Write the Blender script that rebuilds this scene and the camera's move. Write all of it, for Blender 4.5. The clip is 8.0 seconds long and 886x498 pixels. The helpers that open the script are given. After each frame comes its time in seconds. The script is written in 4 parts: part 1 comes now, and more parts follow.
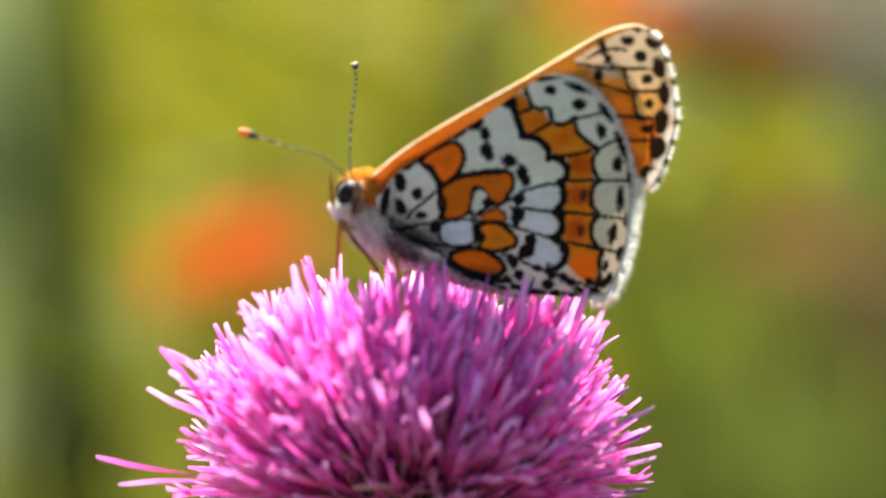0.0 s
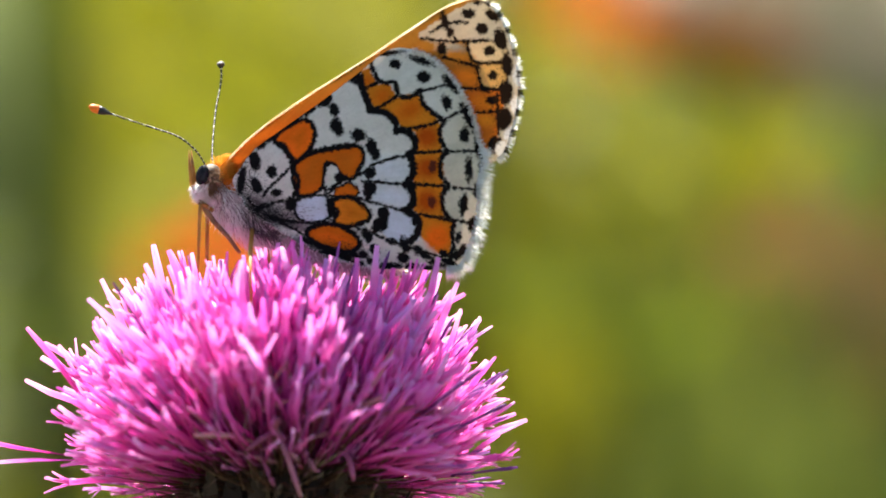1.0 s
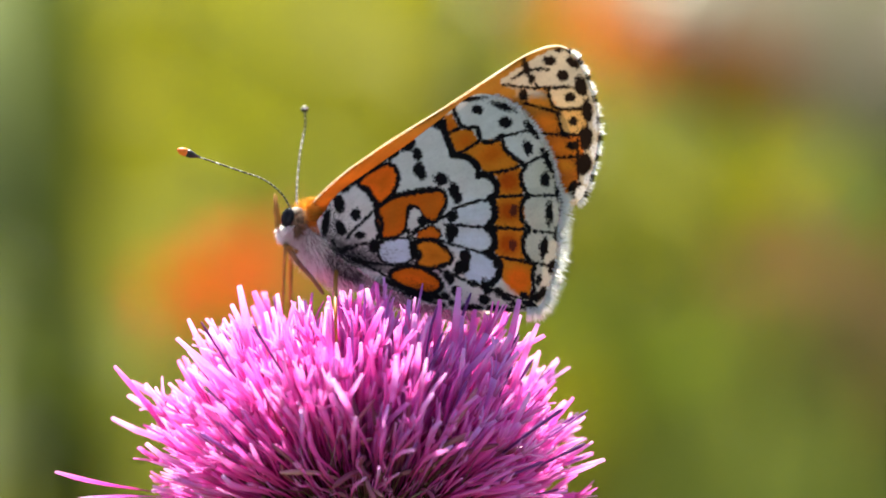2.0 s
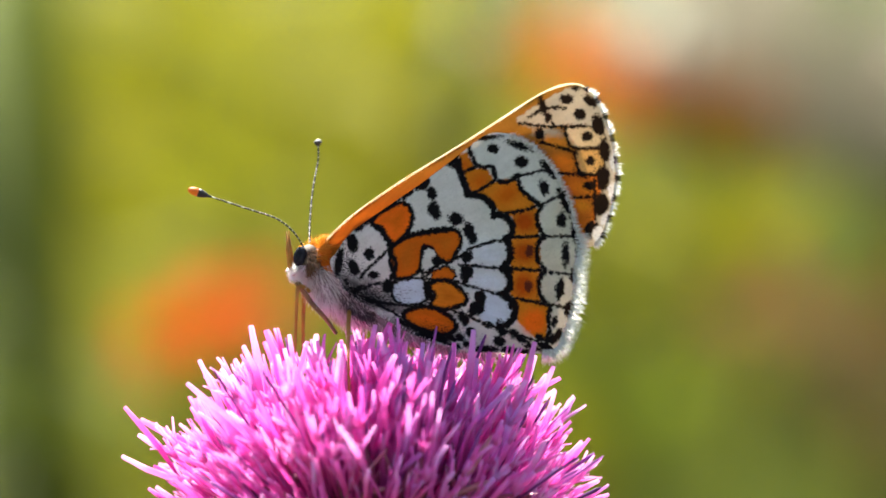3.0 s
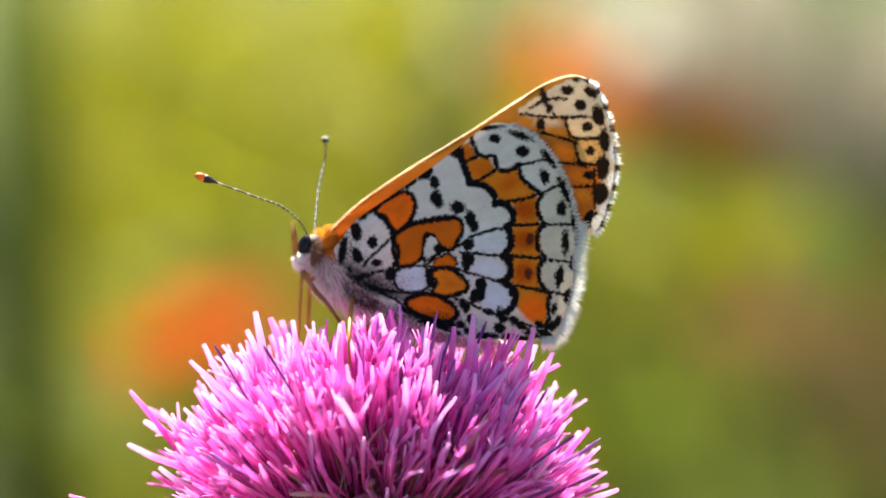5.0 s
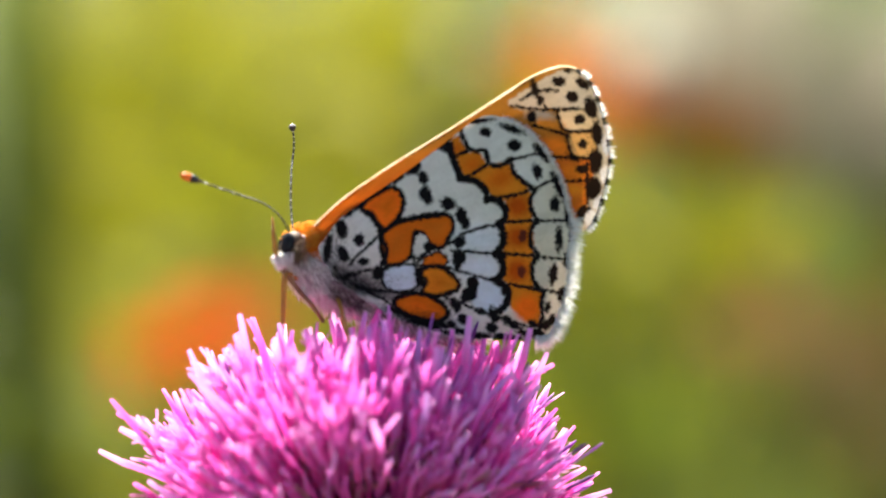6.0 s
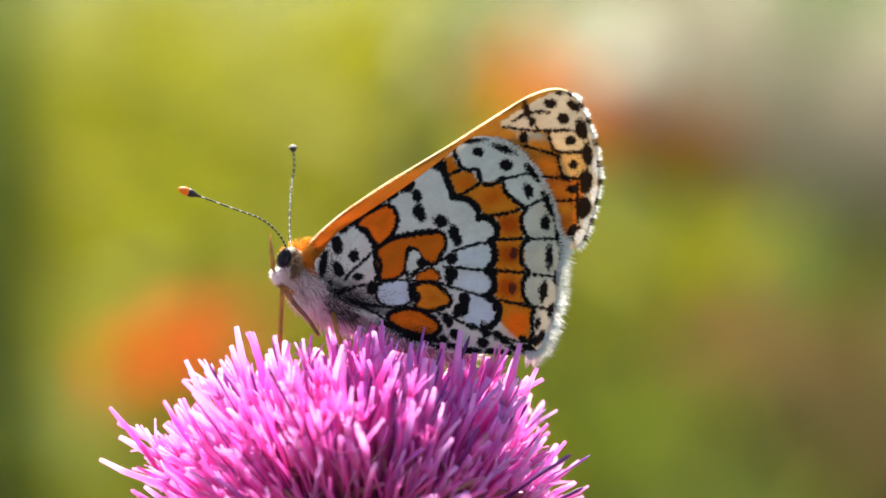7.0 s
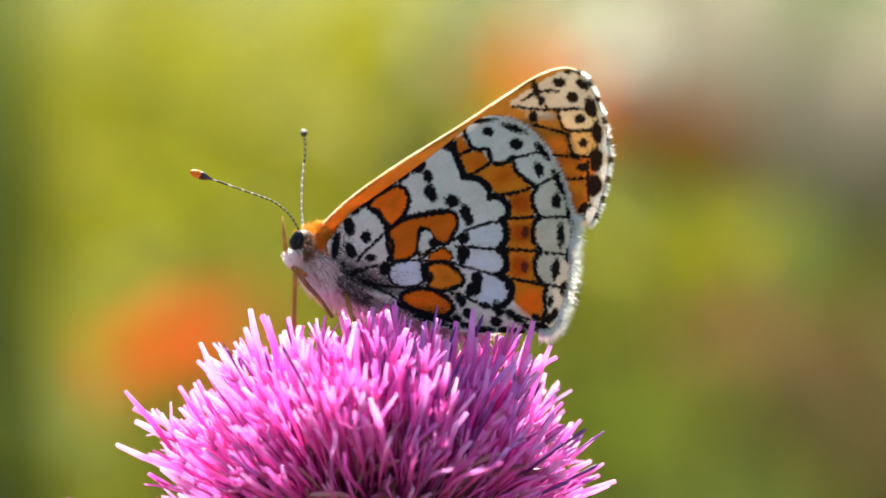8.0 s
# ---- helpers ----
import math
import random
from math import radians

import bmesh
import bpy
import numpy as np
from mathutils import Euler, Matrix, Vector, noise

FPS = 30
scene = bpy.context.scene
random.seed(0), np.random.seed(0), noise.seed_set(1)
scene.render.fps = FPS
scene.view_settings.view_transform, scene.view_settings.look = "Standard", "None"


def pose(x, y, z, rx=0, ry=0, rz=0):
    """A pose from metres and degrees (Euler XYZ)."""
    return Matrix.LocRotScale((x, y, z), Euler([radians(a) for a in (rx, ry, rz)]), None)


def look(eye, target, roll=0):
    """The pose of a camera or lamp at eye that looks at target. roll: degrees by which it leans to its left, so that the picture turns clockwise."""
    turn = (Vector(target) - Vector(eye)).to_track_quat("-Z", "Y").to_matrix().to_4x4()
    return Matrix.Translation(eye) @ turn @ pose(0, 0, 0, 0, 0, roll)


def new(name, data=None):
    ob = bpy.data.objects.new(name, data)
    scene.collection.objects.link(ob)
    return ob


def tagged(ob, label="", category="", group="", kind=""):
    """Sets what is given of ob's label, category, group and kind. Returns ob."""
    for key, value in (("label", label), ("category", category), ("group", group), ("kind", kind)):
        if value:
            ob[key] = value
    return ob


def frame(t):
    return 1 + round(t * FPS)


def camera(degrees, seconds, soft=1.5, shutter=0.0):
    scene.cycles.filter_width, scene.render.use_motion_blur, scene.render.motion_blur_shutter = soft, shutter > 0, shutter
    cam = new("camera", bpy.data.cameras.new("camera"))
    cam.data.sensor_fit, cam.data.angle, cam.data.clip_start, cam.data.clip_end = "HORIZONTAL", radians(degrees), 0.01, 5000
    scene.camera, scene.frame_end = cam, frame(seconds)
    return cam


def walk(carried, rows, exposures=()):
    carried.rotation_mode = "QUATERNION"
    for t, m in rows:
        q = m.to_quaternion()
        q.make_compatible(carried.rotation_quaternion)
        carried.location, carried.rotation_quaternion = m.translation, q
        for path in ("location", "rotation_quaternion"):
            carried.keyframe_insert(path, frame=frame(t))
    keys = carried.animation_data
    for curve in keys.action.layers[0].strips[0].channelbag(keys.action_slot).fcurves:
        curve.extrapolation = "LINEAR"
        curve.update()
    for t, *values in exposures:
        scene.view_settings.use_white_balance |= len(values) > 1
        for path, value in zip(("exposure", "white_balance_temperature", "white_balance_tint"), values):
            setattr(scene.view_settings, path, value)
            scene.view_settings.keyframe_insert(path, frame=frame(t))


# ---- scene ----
H0 = 0.32            # height of the butterfly over the ground
TILT = 8.0           # the camera looks down on it by so many degrees
FAR = 0.34           # from the lens to the wings
U = FAR * 2 * math.tan(radians(5.0)) / 1568     # one step of the camera's view at the wings' distance, about 0.038 mm
BASE = pose(0, 0, H0, -TILT, 0, 0)              # x to the side, y away from the lens, z up along the wings
EYE = BASE @ Vector((0, -FAR, 0))
GAZE = look(EYE, BASE @ Vector((0, 0, 0)))

cam = camera(10.0, 8.0, soft=1.7)
cam.data.dof.use_dof = True
cam.data.dof.focus_distance = FAR - 0.0035
cam.data.dof.aperture_fstop = 24.0


# seconds; the held lens: back (mm), pan and tilt (degrees); the swaying flower: aside, away, up (mm), turn about x, y, z (degrees)
SWAY = [
    (0, -14.21, 0.575, -0.991, 0.53, -1.28, -1.49, 12.05, 1.34, 4.03),
    (0.1, -12.08, 0.566, -0.997, -1.51, -1.08, -1.24, 10.02, 1.14, 2.73),
    (0.2, -9.95, 0.558, -1.004, -5.28, -0.89, -0.96, 7.99, 0.93, 1.43),
    (0.3, -7.81, 0.549, -1.010, -6.19, -0.70, -0.59, 5.96, 0.72, 0.13),
    (0.4, -5.68, 0.540, -1.017, -4.92, -0.51, -0.24, 3.93, 0.51, -1.16),
    (0.5, -3.54, 0.531, -1.023, -2.40, -0.32, -0.33, 1.90, 0.30, -2.46),
    (0.6, -4.03, 0.511, -1.014, -0.67, -0.36, -0.39, 1.50, 0.07, -3.00),
    (0.7, -4.52, 0.492, -1.005, -0.99, -0.41, -0.42, 1.10, -0.15, -3.54),
    (0.8, -5.00, 0.473, -0.996, -4.02, -0.45, -0.64, 0.70, -0.38, -4.08),
    (0.9, -5.49, 0.454, -0.987, -6.40, -0.49, -0.41, 0.30, -0.61, -4.62),
    (1, -5.98, 0.435, -0.978, -8.42, -0.54, 0.17, -0.10, -0.84, -5.16),
    (1.1, -4.45, 0.427, -0.972, -8.40, -0.40, 0.44, -0.89, -0.84, -5.75),
    (1.2, -2.93, 0.419, -0.965, -6.81, -0.26, 0.23, -1.68, -0.84, -6.33),
    (1.3, -1.41, 0.412, -0.959, -5.90, -0.13, -0.10, -2.48, -0.84, -6.92),
    (1.4, 0.11, 0.404, -0.953, -5.51, 0.01, -0.55, -3.27, -0.84, -7.51),
    (1.5, 1.64, 0.396, -0.946, -4.78, 0.15, -0.70, -4.06, -0.84, -8.09),
    (1.6, 1.98, 0.406, -0.889, -4.30, 0.18, -0.88, -3.41, -0.83, -7.65),
    (1.7, 2.31, 0.416, -0.831, -3.54, 0.21, -1.19, -2.75, -0.83, -7.21),
    (2.8, -9.24, 0.620, -0.352, -2.90, -0.83, -0.59, 4.46, 0.14, 1.56),
    (2.9, -6.82, 0.454, -0.288, -2.42, -0.61, -0.94, 3.61, 0.03, -1.93),
    (3, -4.40, 0.288, -0.224, -1.17, -0.40, -0.94, 2.76, -0.08, -5.43),
    (3.1, -4.22, 0.230, -0.183, -0.48, -0.38, -1.02, 1.38, -0.17, -6.25),
    (3.2, -4.03, 0.173, -0.142, -0.33, -0.36, -1.57, -0.01, -0.26, -7.07),
    (3.3, -3.84, 0.115, -0.101, -0.74, -0.34, -1.70, -1.40, -0.35, -7.89),
    (3.4, -3.65, 0.058, -0.060, -2.80, -0.33, -1.07, -2.79, -0.45, -8.70),
    (3.5, -3.46, 0.000, -0.019, -4.42, -0.31, -0.12, -4.17, -0.54, -9.52),
    (3.6, -2.37, -0.019, 0.004, -6.00, -0.21, -0.17, -3.28, -0.47, -9.25),
    (3.7, -1.28, -0.038, 0.027, -5.84, -0.12, -0.81, -2.38, -0.40, -8.99),
    (3.8, -0.19, -0.058, 0.050, -4.33, -0.02, -1.56, -1.49, -0.33, -8.72),
    (3.9, 0.90, -0.077, 0.073, -3.27, 0.08, -1.60, -0.59, -0.26, -8.46),
    (4, 1.99, -0.096, 0.096, -1.96, 0.18, -1.16, 0.30, -0.19, -8.19),
    (4.1, 0.67, -0.090, 0.083, -1.82, 0.06, -1.31, 1.41, -0.18, -7.12),
    (4.2, -0.64, -0.083, 0.070, -1.62, -0.06, -1.27, 2.52, -0.17, -6.05),
    (4.3, -1.96, -0.077, 0.058, -1.83, -0.18, -1.26, 3.63, -0.16, -4.98),
    (4.4, -3.28, -0.070, 0.045, -3.01, -0.29, -0.71, 4.73, -0.15, -3.91),
    (4.5, -4.59, -0.064, 0.032, -3.01, -0.41, -0.19, 5.84, -0.13, -2.84),
    (4.6, -2.30, -0.032, 0.016, -1.46, -0.21, -0.11, 2.92, -0.07, -1.42),
    (4.7, 0.00, 0.000, 0.000, 0.00, 0.00, -0.00, -0.00, 0.00, 0.00),
    (4.8, 0.16, 0.053, -0.026, 1.22, 0.01, 0.46, -0.74, -0.05, -2.40),
    (4.9, 0.31, 0.107, -0.051, 0.93, 0.03, 0.46, -1.48, -0.10, -4.80),
    (5, 0.47, 0.160, -0.077, -0.30, 0.04, 0.70, -2.22, -0.15, -7.19),
    (5.1, -2.53, 0.160, -0.086, -1.16, -0.23, 0.88, 0.61, -0.10, -3.26),
    (5.2, -5.54, 0.160, -0.096, -2.03, -0.50, 1.15, 3.45, -0.05, 0.68),
    (6.3, -9.97, 0.192, 0.032, 0.32, -0.89, 1.04, 1.31, -0.47, 4.73),
    (6.4, -6.86, 0.179, 0.115, 1.90, -0.62, 1.02, -1.63, 0.08, 2.26),
    (6.5, -3.75, 0.128, 0.115, 1.95, -0.34, 0.65, -0.08, 0.07, 1.41),
    (6.6, -3.37, 0.077, 0.118, 0.30, -0.30, 0.82, 0.04, 0.08, 1.51),
    (6.7, -2.98, 0.026, 0.120, -0.86, -0.27, 0.95, 0.17, 0.08, 1.61),
    (6.8, -2.60, -0.026, 0.123, -1.46, -0.23, 0.91, 0.30, 0.08, 1.71),
    (6.9, -2.22, -0.077, 0.125, -0.81, -0.20, 0.74, 0.42, 0.09, 1.80),
    (7, -1.84, -0.128, 0.128, 0.23, -0.17, 0.98, 0.55, 0.09, 1.90),
    (7.1, -0.02, -0.090, 0.148, 0.30, -0.00, 0.89, 0.39, -0.00, 1.89),
    (7.2, 1.80, -0.051, 0.169, -0.18, 0.16, -0.11, 0.24, -0.10, 1.88),
    (7.3, 3.62, -0.013, 0.189, -0.50, 0.32, -0.38, 0.09, -0.20, 1.87),
    (7.4, 5.44, 0.026, 0.210, 0.35, 0.49, -0.53, -0.07, -0.30, 1.86),
    (7.5, 7.25, 0.064, 0.230, 1.37, 0.65, -0.74, -0.22, -0.39, 1.85),
    (7.6, 5.65, 0.028, 0.195, 2.63, 0.51, -0.91, -0.37, -0.48, 1.79),
    (7.7, 4.04, -0.008, 0.159, 2.65, 0.36, -0.78, -0.53, -0.57, 1.73),
    (7.8, 2.44, -0.043, 0.123, 1.51, 0.22, 0.42, -0.68, -0.65, 1.68),
    (7.9, 0.83, -0.079, 0.087, 0.95, 0.07, 1.72, -0.84, -0.74, 1.62),
    (8, -0.77, -0.115, 0.051, 0.94, -0.07, 1.87, -0.99, -0.83, 1.56),
]


def lens_row(r):
    t, back, pan, tilt = r[:4]
    return t, GAZE @ pose(0, 0, back / 1000) @ pose(0, 0, 0, 0, pan, 0) @ pose(0, 0, 0, tilt, 0, 0)


def sway_row(r):
    t, aside, away, up, rx, ry, rz = r[0], *r[4:]
    return t, BASE @ pose(aside / 1000, away / 1000, up / 1000, rx, ry, rz)


walk(cam, [lens_row(r) for r in SWAY])

# ---- world, sun, exposure ----
scene.view_settings.exposure = 2.6
SUN_UP, SUN_SIDE = 52.0, -10.0      # degrees: height, and turn from straight behind the flower towards +x
world = bpy.data.worlds.new("sky")
scene.world = world
world.use_nodes = True
wn = world.node_tree.nodes
sky = wn.new("ShaderNodeTexSky")
sky.sky_type = "NISHITA"
sky.sun_disc = False
sky.sun_elevation = radians(SUN_UP)
sky.sun_rotation = radians(SUN_SIDE)
world.node_tree.links.new(sky.outputs[0], wn["Background"].inputs[0])
wn["Background"].inputs[1].default_value = 0.05
sun = new("sun", bpy.data.lights.new("sun", "SUN"))
sun.data.energy, sun.data.angle, sun.data.color = 5.0, radians(0.5), (1.0, 0.93, 0.80)
toward = Vector((math.sin(radians(SUN_SIDE)) * math.cos(radians(SUN_UP)), math.cos(radians(SUN_SIDE)) * math.cos(radians(SUN_UP)), math.sin(radians(SUN_UP))))
sun.matrix_world = look(toward * 5, (0, 0, 0))

# ---- materials ----
def node_mat(name, rough=0.6, through_share=0.0, spec=0.3, skin=1.0):
    """A principled material, with a share of light let through; returns it, its nodes, links, and the colour sockets to feed.
    skin below 1: light crosses two skins of a closed shape, so each takes only a part of the colour."""
    m = bpy.data.materials.new(name)
    m.use_nodes = True
    n, l = m.node_tree.nodes, m.node_tree.links
    b = n["Principled BSDF"]
    b.inputs["Roughness"].default_value = rough
    b.inputs["Specular IOR Level"].default_value = spec
    sockets = [b.inputs["Base Color"]]
    if through_share:
        tr = n.new("ShaderNodeBsdfTranslucent")
        mix = n.new("ShaderNodeMixShader")
        mix.inputs[0].default_value = through_share
        l.new(b.outputs[0], mix.inputs[1])
        l.new(tr.outputs[0], mix.inputs[2])
        l.new(mix.outputs[0], n["Material Output"].inputs[0])
        ga = n.new("ShaderNodeGamma")
        ga.inputs["Gamma"].default_value = skin
        l.new(ga.outputs[0], tr.inputs[0])
        sockets.append(ga.inputs[0])
    return m, n, l, sockets


def noise_fac(n, l, scale, detail=4.0, coords="Object", stretch=None, rough=0.55):
    tc = n.new("ShaderNodeTexCoord")
    tx = n.new("ShaderNodeTexNoise")
    tx.inputs["Scale"].default_value, tx.inputs["Detail"].default_value, tx.inputs["Roughness"].default_value = scale, detail, rough
    src = tc.outputs[coords]
    if stretch:
        mp = n.new("ShaderNodeMapping")
        mp.inputs["Scale"].default_value = stretch
        l.new(src, mp.inputs[0])
        src = mp.outputs[0]
    l.new(src, tx.inputs["Vector"])
    return tx.outputs["Fac"]


def ramp(n, l, fac, stops):
    r = n.new("ShaderNodeValToRGB")
    e = r.color_ramp.elements
    while len(e) < len(stops):
        e.new(0.5)
    for el, (p, c) in zip(e, stops):
        el.position, el.color = p, (*c, 1)
    l.new(fac, r.inputs[0])
    return r.outputs[0]


def add_bump(n, l, fac, strength, distance):
    b = n.new("ShaderNodeBump")
    b.inputs["Strength"].default_value, b.inputs["Distance"].default_value = strength, distance
    l.new(fac, b.inputs["Height"])
    l.new(b.outputs[0], n["Principled BSDF"].inputs["Normal"])


def mottled(name, stops, scale, rough=0.6, through_share=0.0, bump=0.0, spec=0.3, coords="Object", stretch=None, per="none", detail=4.0, skin=1.0):
    """Colour from noise at one scale and a random shift for each object or loose piece."""
    m, n, l, sockets = node_mat(name, rough, through_share, spec, skin)
    fac = noise_fac(n, l, scale, detail, coords, stretch)
    use = fac
    if per != "none":
        if per == "object":
            rnd = n.new("ShaderNodeObjectInfo").outputs["Random"]
        else:
            rnd = n.new("ShaderNodeNewGeometry").outputs["Random Per Island"]
        mx = n.new("ShaderNodeMix")
        mx.inputs[0].default_value = 0.55
        l.new(fac, mx.inputs[2])
        l.new(rnd, mx.inputs[3])
        use = mx.outputs[0]
    col = ramp(n, l, use, stops)
    for s in sockets:
        l.new(col, s)
    if bump:
        add_bump(n, l, fac, bump, 1.0 / scale)
    return m


def pigment_mat(name, through_share, grain=9000.0):
    """Wing scales: the pigment is stored on the mesh, with fine grain over it."""
    m, n, l, sockets = node_mat(name, 0.78, through_share, 0.05, 0.6)
    at = n.new("ShaderNodeAttribute")
    at.attribute_name = "pigment"
    fine = noise_fac(n, l, grain, 3.0)
    soft = noise_fac(n, l, 700.0, 3.0)
    g = ramp(n, l, fine, [(0.25, (0.88, 0.88, 0.88)), (0.75, (1.06, 1.06, 1.06))])
    g2 = ramp(n, l, soft, [(0.3, (0.86, 0.85, 0.83)), (0.7, (1.05, 1.05, 1.06))])
    a = at.outputs["Color"]
    for g_ in (g, g2):
        mx = n.new("ShaderNodeMix")
        mx.data_type, mx.blend_type = "RGBA", "MULTIPLY"
        mx.inputs[0].default_value = 1.0
        l.new(a, mx.inputs[6])
        l.new(g_, mx.inputs[7])
        a = mx.outputs[2]
    for s in sockets:
        l.new(a, s)
    add_bump(n, l, fine, 0.12, 0.00004)
    return m


WING = pigment_mat("wing_scales", 0.26)
FOREWING = pigment_mat("thin_wing_scales", 0.36)
FAR_WING = pigment_mat("far_wing_scales", 0.6)
FRINGE = mottled("pale_fringe_hair", [(0.3, (0.88, 0.86, 0.80)), (0.7, (0.96, 0.955, 0.94))], 400.0, 0.5, 0.75, skin=0.4)
FRINGE_DARK = mottled("dark_fringe_hair", [(0.3, (0.02, 0.016, 0.014)), (0.7, (0.07, 0.05, 0.04))], 400.0, 0.5, 0.2)
FUR_GREY = mottled("grey_white_fur", [(0.2, (0.52, 0.45, 0.42)), (0.45, (0.84, 0.79, 0.74)), (0.8, (0.94, 0.91, 0.87))], 500.0, 0.6, 0.5, per="island", skin=0.6)
FUR_ORANGE = mottled("orange_fur", [(0.25, (0.55, 0.19, 0.02)), (0.7, (0.88, 0.42, 0.05))], 500.0, 0.6, 0.65, per="island", skin=0.6)
BODY = mottled("dark_body_skin", [(0.3, (0.22, 0.18, 0.17)), (0.7, (0.50, 0.43, 0.42))], 900.0, 0.6, bump=0.3)
HEAD = mottled("dark_brown_head", [(0.3, (0.03, 0.02, 0.015)), (0.7, (0.10, 0.06, 0.035))], 1500.0, 0.7)
FUR_DARK = mottled("dusky_fur", [(0.2, (0.05, 0.04, 0.045)), (0.6, (0.16, 0.12, 0.13)), (0.9, (0.45, 0.38, 0.38))], 500.0, 0.6, 0.4, per="island")
FUR_BROWN = mottled("brown_grey_fur", [(0.2, (0.14, 0.07, 0.03)), (0.5, (0.26, 0.14, 0.07)), (0.9, (0.45, 0.34, 0.26))], 500.0, 0.6, 0.4, per="island")
EYE_MAT = mottled("compound_eye", [(0.35, (0.008, 0.008, 0.010)), (0.65, (0.03, 0.03, 0.034))], 2500.0, 0.65, spec=0.03, bump=0.1)
COSTA = mottled("sunlit_edge_gold", [(0.3, (0.80, 0.64, 0.36)), (0.7, (0.92, 0.84, 0.64))], 600.0, 0.4, 0.6, skin=0.6)
LEG = mottled("amber_leg", [(0.3, (0.20, 0.08, 0.015)), (0.7, (0.48, 0.22, 0.04))], 700.0, 0.45, 0.2)
PROBOSCIS = mottled("brown_proboscis", [(0.3, (0.10, 0.045, 0.02)), (0.7, (0.26, 0.12, 0.05))], 700.0, 0.4)
ANT_DARK = mottled("black_antenna_ring", [(0.3, (0.012, 0.010, 0.009)), (0.7, (0.04, 0.035, 0.03))], 3000.0, 0.5)
ANT_PALE = mottled("white_antenna_ring", [(0.3, (0.34, 0.32, 0.28)), (0.7, (0.52, 0.50, 0.46))], 3000.0, 0.5)
ANT_TIP = mottled("orange_club_tip", [(0.3, (0.65, 0.14, 0.01)), (0.7, (0.85, 0.25, 0.03))], 2000.0, 0.5, 0.2)
def floret_mat(name, per, through_share):
    """Pink tubes: deep magenta at the root, darkened there for shade between florets, paler towards the tip, each a
    little different.
    """
    m, n, l, sockets = node_mat(name, 0.45, through_share, 0.09, 0.62)
    at = n.new("ShaderNodeAttribute")
    at.attribute_name = "along"
    if per == "object":
        rnd = n.new("ShaderNodeObjectInfo").outputs["Random"]
    else:
        rnd = n.new("ShaderNodeNewGeometry").outputs["Random Per Island"]
    streak = noise_fac(n, l, 900.0 if per == "island" else 12.0, 4.0)
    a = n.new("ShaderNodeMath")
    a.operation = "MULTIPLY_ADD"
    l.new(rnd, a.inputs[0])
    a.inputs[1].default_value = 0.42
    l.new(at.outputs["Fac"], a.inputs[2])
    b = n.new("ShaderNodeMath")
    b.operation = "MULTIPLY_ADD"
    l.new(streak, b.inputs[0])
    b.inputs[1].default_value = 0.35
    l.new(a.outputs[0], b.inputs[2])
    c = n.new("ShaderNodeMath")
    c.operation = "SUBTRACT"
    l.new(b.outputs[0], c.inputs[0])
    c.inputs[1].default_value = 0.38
    # the darkest stop puts the shade between florets into their roots
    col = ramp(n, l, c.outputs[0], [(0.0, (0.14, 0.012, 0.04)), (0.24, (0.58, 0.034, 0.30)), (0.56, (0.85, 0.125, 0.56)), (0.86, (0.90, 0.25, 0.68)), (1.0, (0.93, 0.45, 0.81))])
    # one floret in eight is more violet
    pick = ramp(n, l, rnd, [(0.84, (0, 0, 0)), (0.9, (1, 1, 1))])
    mx = n.new("ShaderNodeMix")
    mx.data_type, mx.blend_type = "RGBA", "MULTIPLY"
    l.new(pick, mx.inputs[0])
    l.new(col, mx.inputs[6])
    mx.inputs[7].default_value = (0.86, 0.90, 1.0, 1)
    col = mx.outputs[2]
    for k in sockets:
        l.new(col, k)
    return m


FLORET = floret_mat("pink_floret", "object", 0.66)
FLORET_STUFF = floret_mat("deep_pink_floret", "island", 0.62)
STRAW = mottled("straw_bristle", [(0.3, (0.05, 0.015, 0.01)), (0.6, (0.16, 0.06, 0.04)), (0.85, (0.55, 0.40, 0.28))], 300.0, 0.5, 0.3, per="island")
STYLE = mottled("violet_style", [(0.2, (0.16, 0.04, 0.20)), (0.5, (0.38, 0.10, 0.44)), (0.9, (0.55, 0.25, 0.62))], 500.0, 0.45, 0.35, per="island")
WITHERED = mottled("withered_floret", [(0.2, (0.20, 0.02, 0.07)), (0.55, (0.50, 0.12, 0.24)), (0.9, (0.72, 0.40, 0.38))], 500.0, 0.5, 0.3, per="island")
BRACT = mottled("dark_brown_bract", [(0.25, (0.018, 0.010, 0.008)), (0.55, (0.045, 0.026, 0.016)), (0.85, (0.12, 0.075, 0.045))], 350.0, 0.8, spec=0.1, bump=0.2, per="object")
STEM = mottled("green_stem", [(0.3, (0.06, 0.10, 0.03)), (0.7, (0.13, 0.18, 0.06))], 200.0, 0.6, bump=0.2, stretch=(4, 4, 0.4))

# ---- makers ----
def link_mesh(name, verts, faces, mat, parent=None, label="", smooth=True):
    me = bpy.data.meshes.new(name)
    me.from_pydata([tuple(v) for v in verts], [], faces)
    me.materials.append(mat)
    if smooth:
        me.polygons.foreach_set("use_smooth", [True] * len(me.polygons))
    ob = new(name, me)
    if parent:
        ob.parent = parent
    if label:
        tagged(ob, label)
    return ob


def part(name, bm, mat, parent, label="", smooth=True):
    me = bpy.data.meshes.new(name)
    bm.to_mesh(me)
    bm.free()
    me.materials.append(mat)
    if smooth:
        me.polygons.foreach_set("use_smooth", [True] * len(me.polygons))
    ob = new(name, me)
    ob.parent = parent
    if label:
        tagged(ob, label)
    return ob


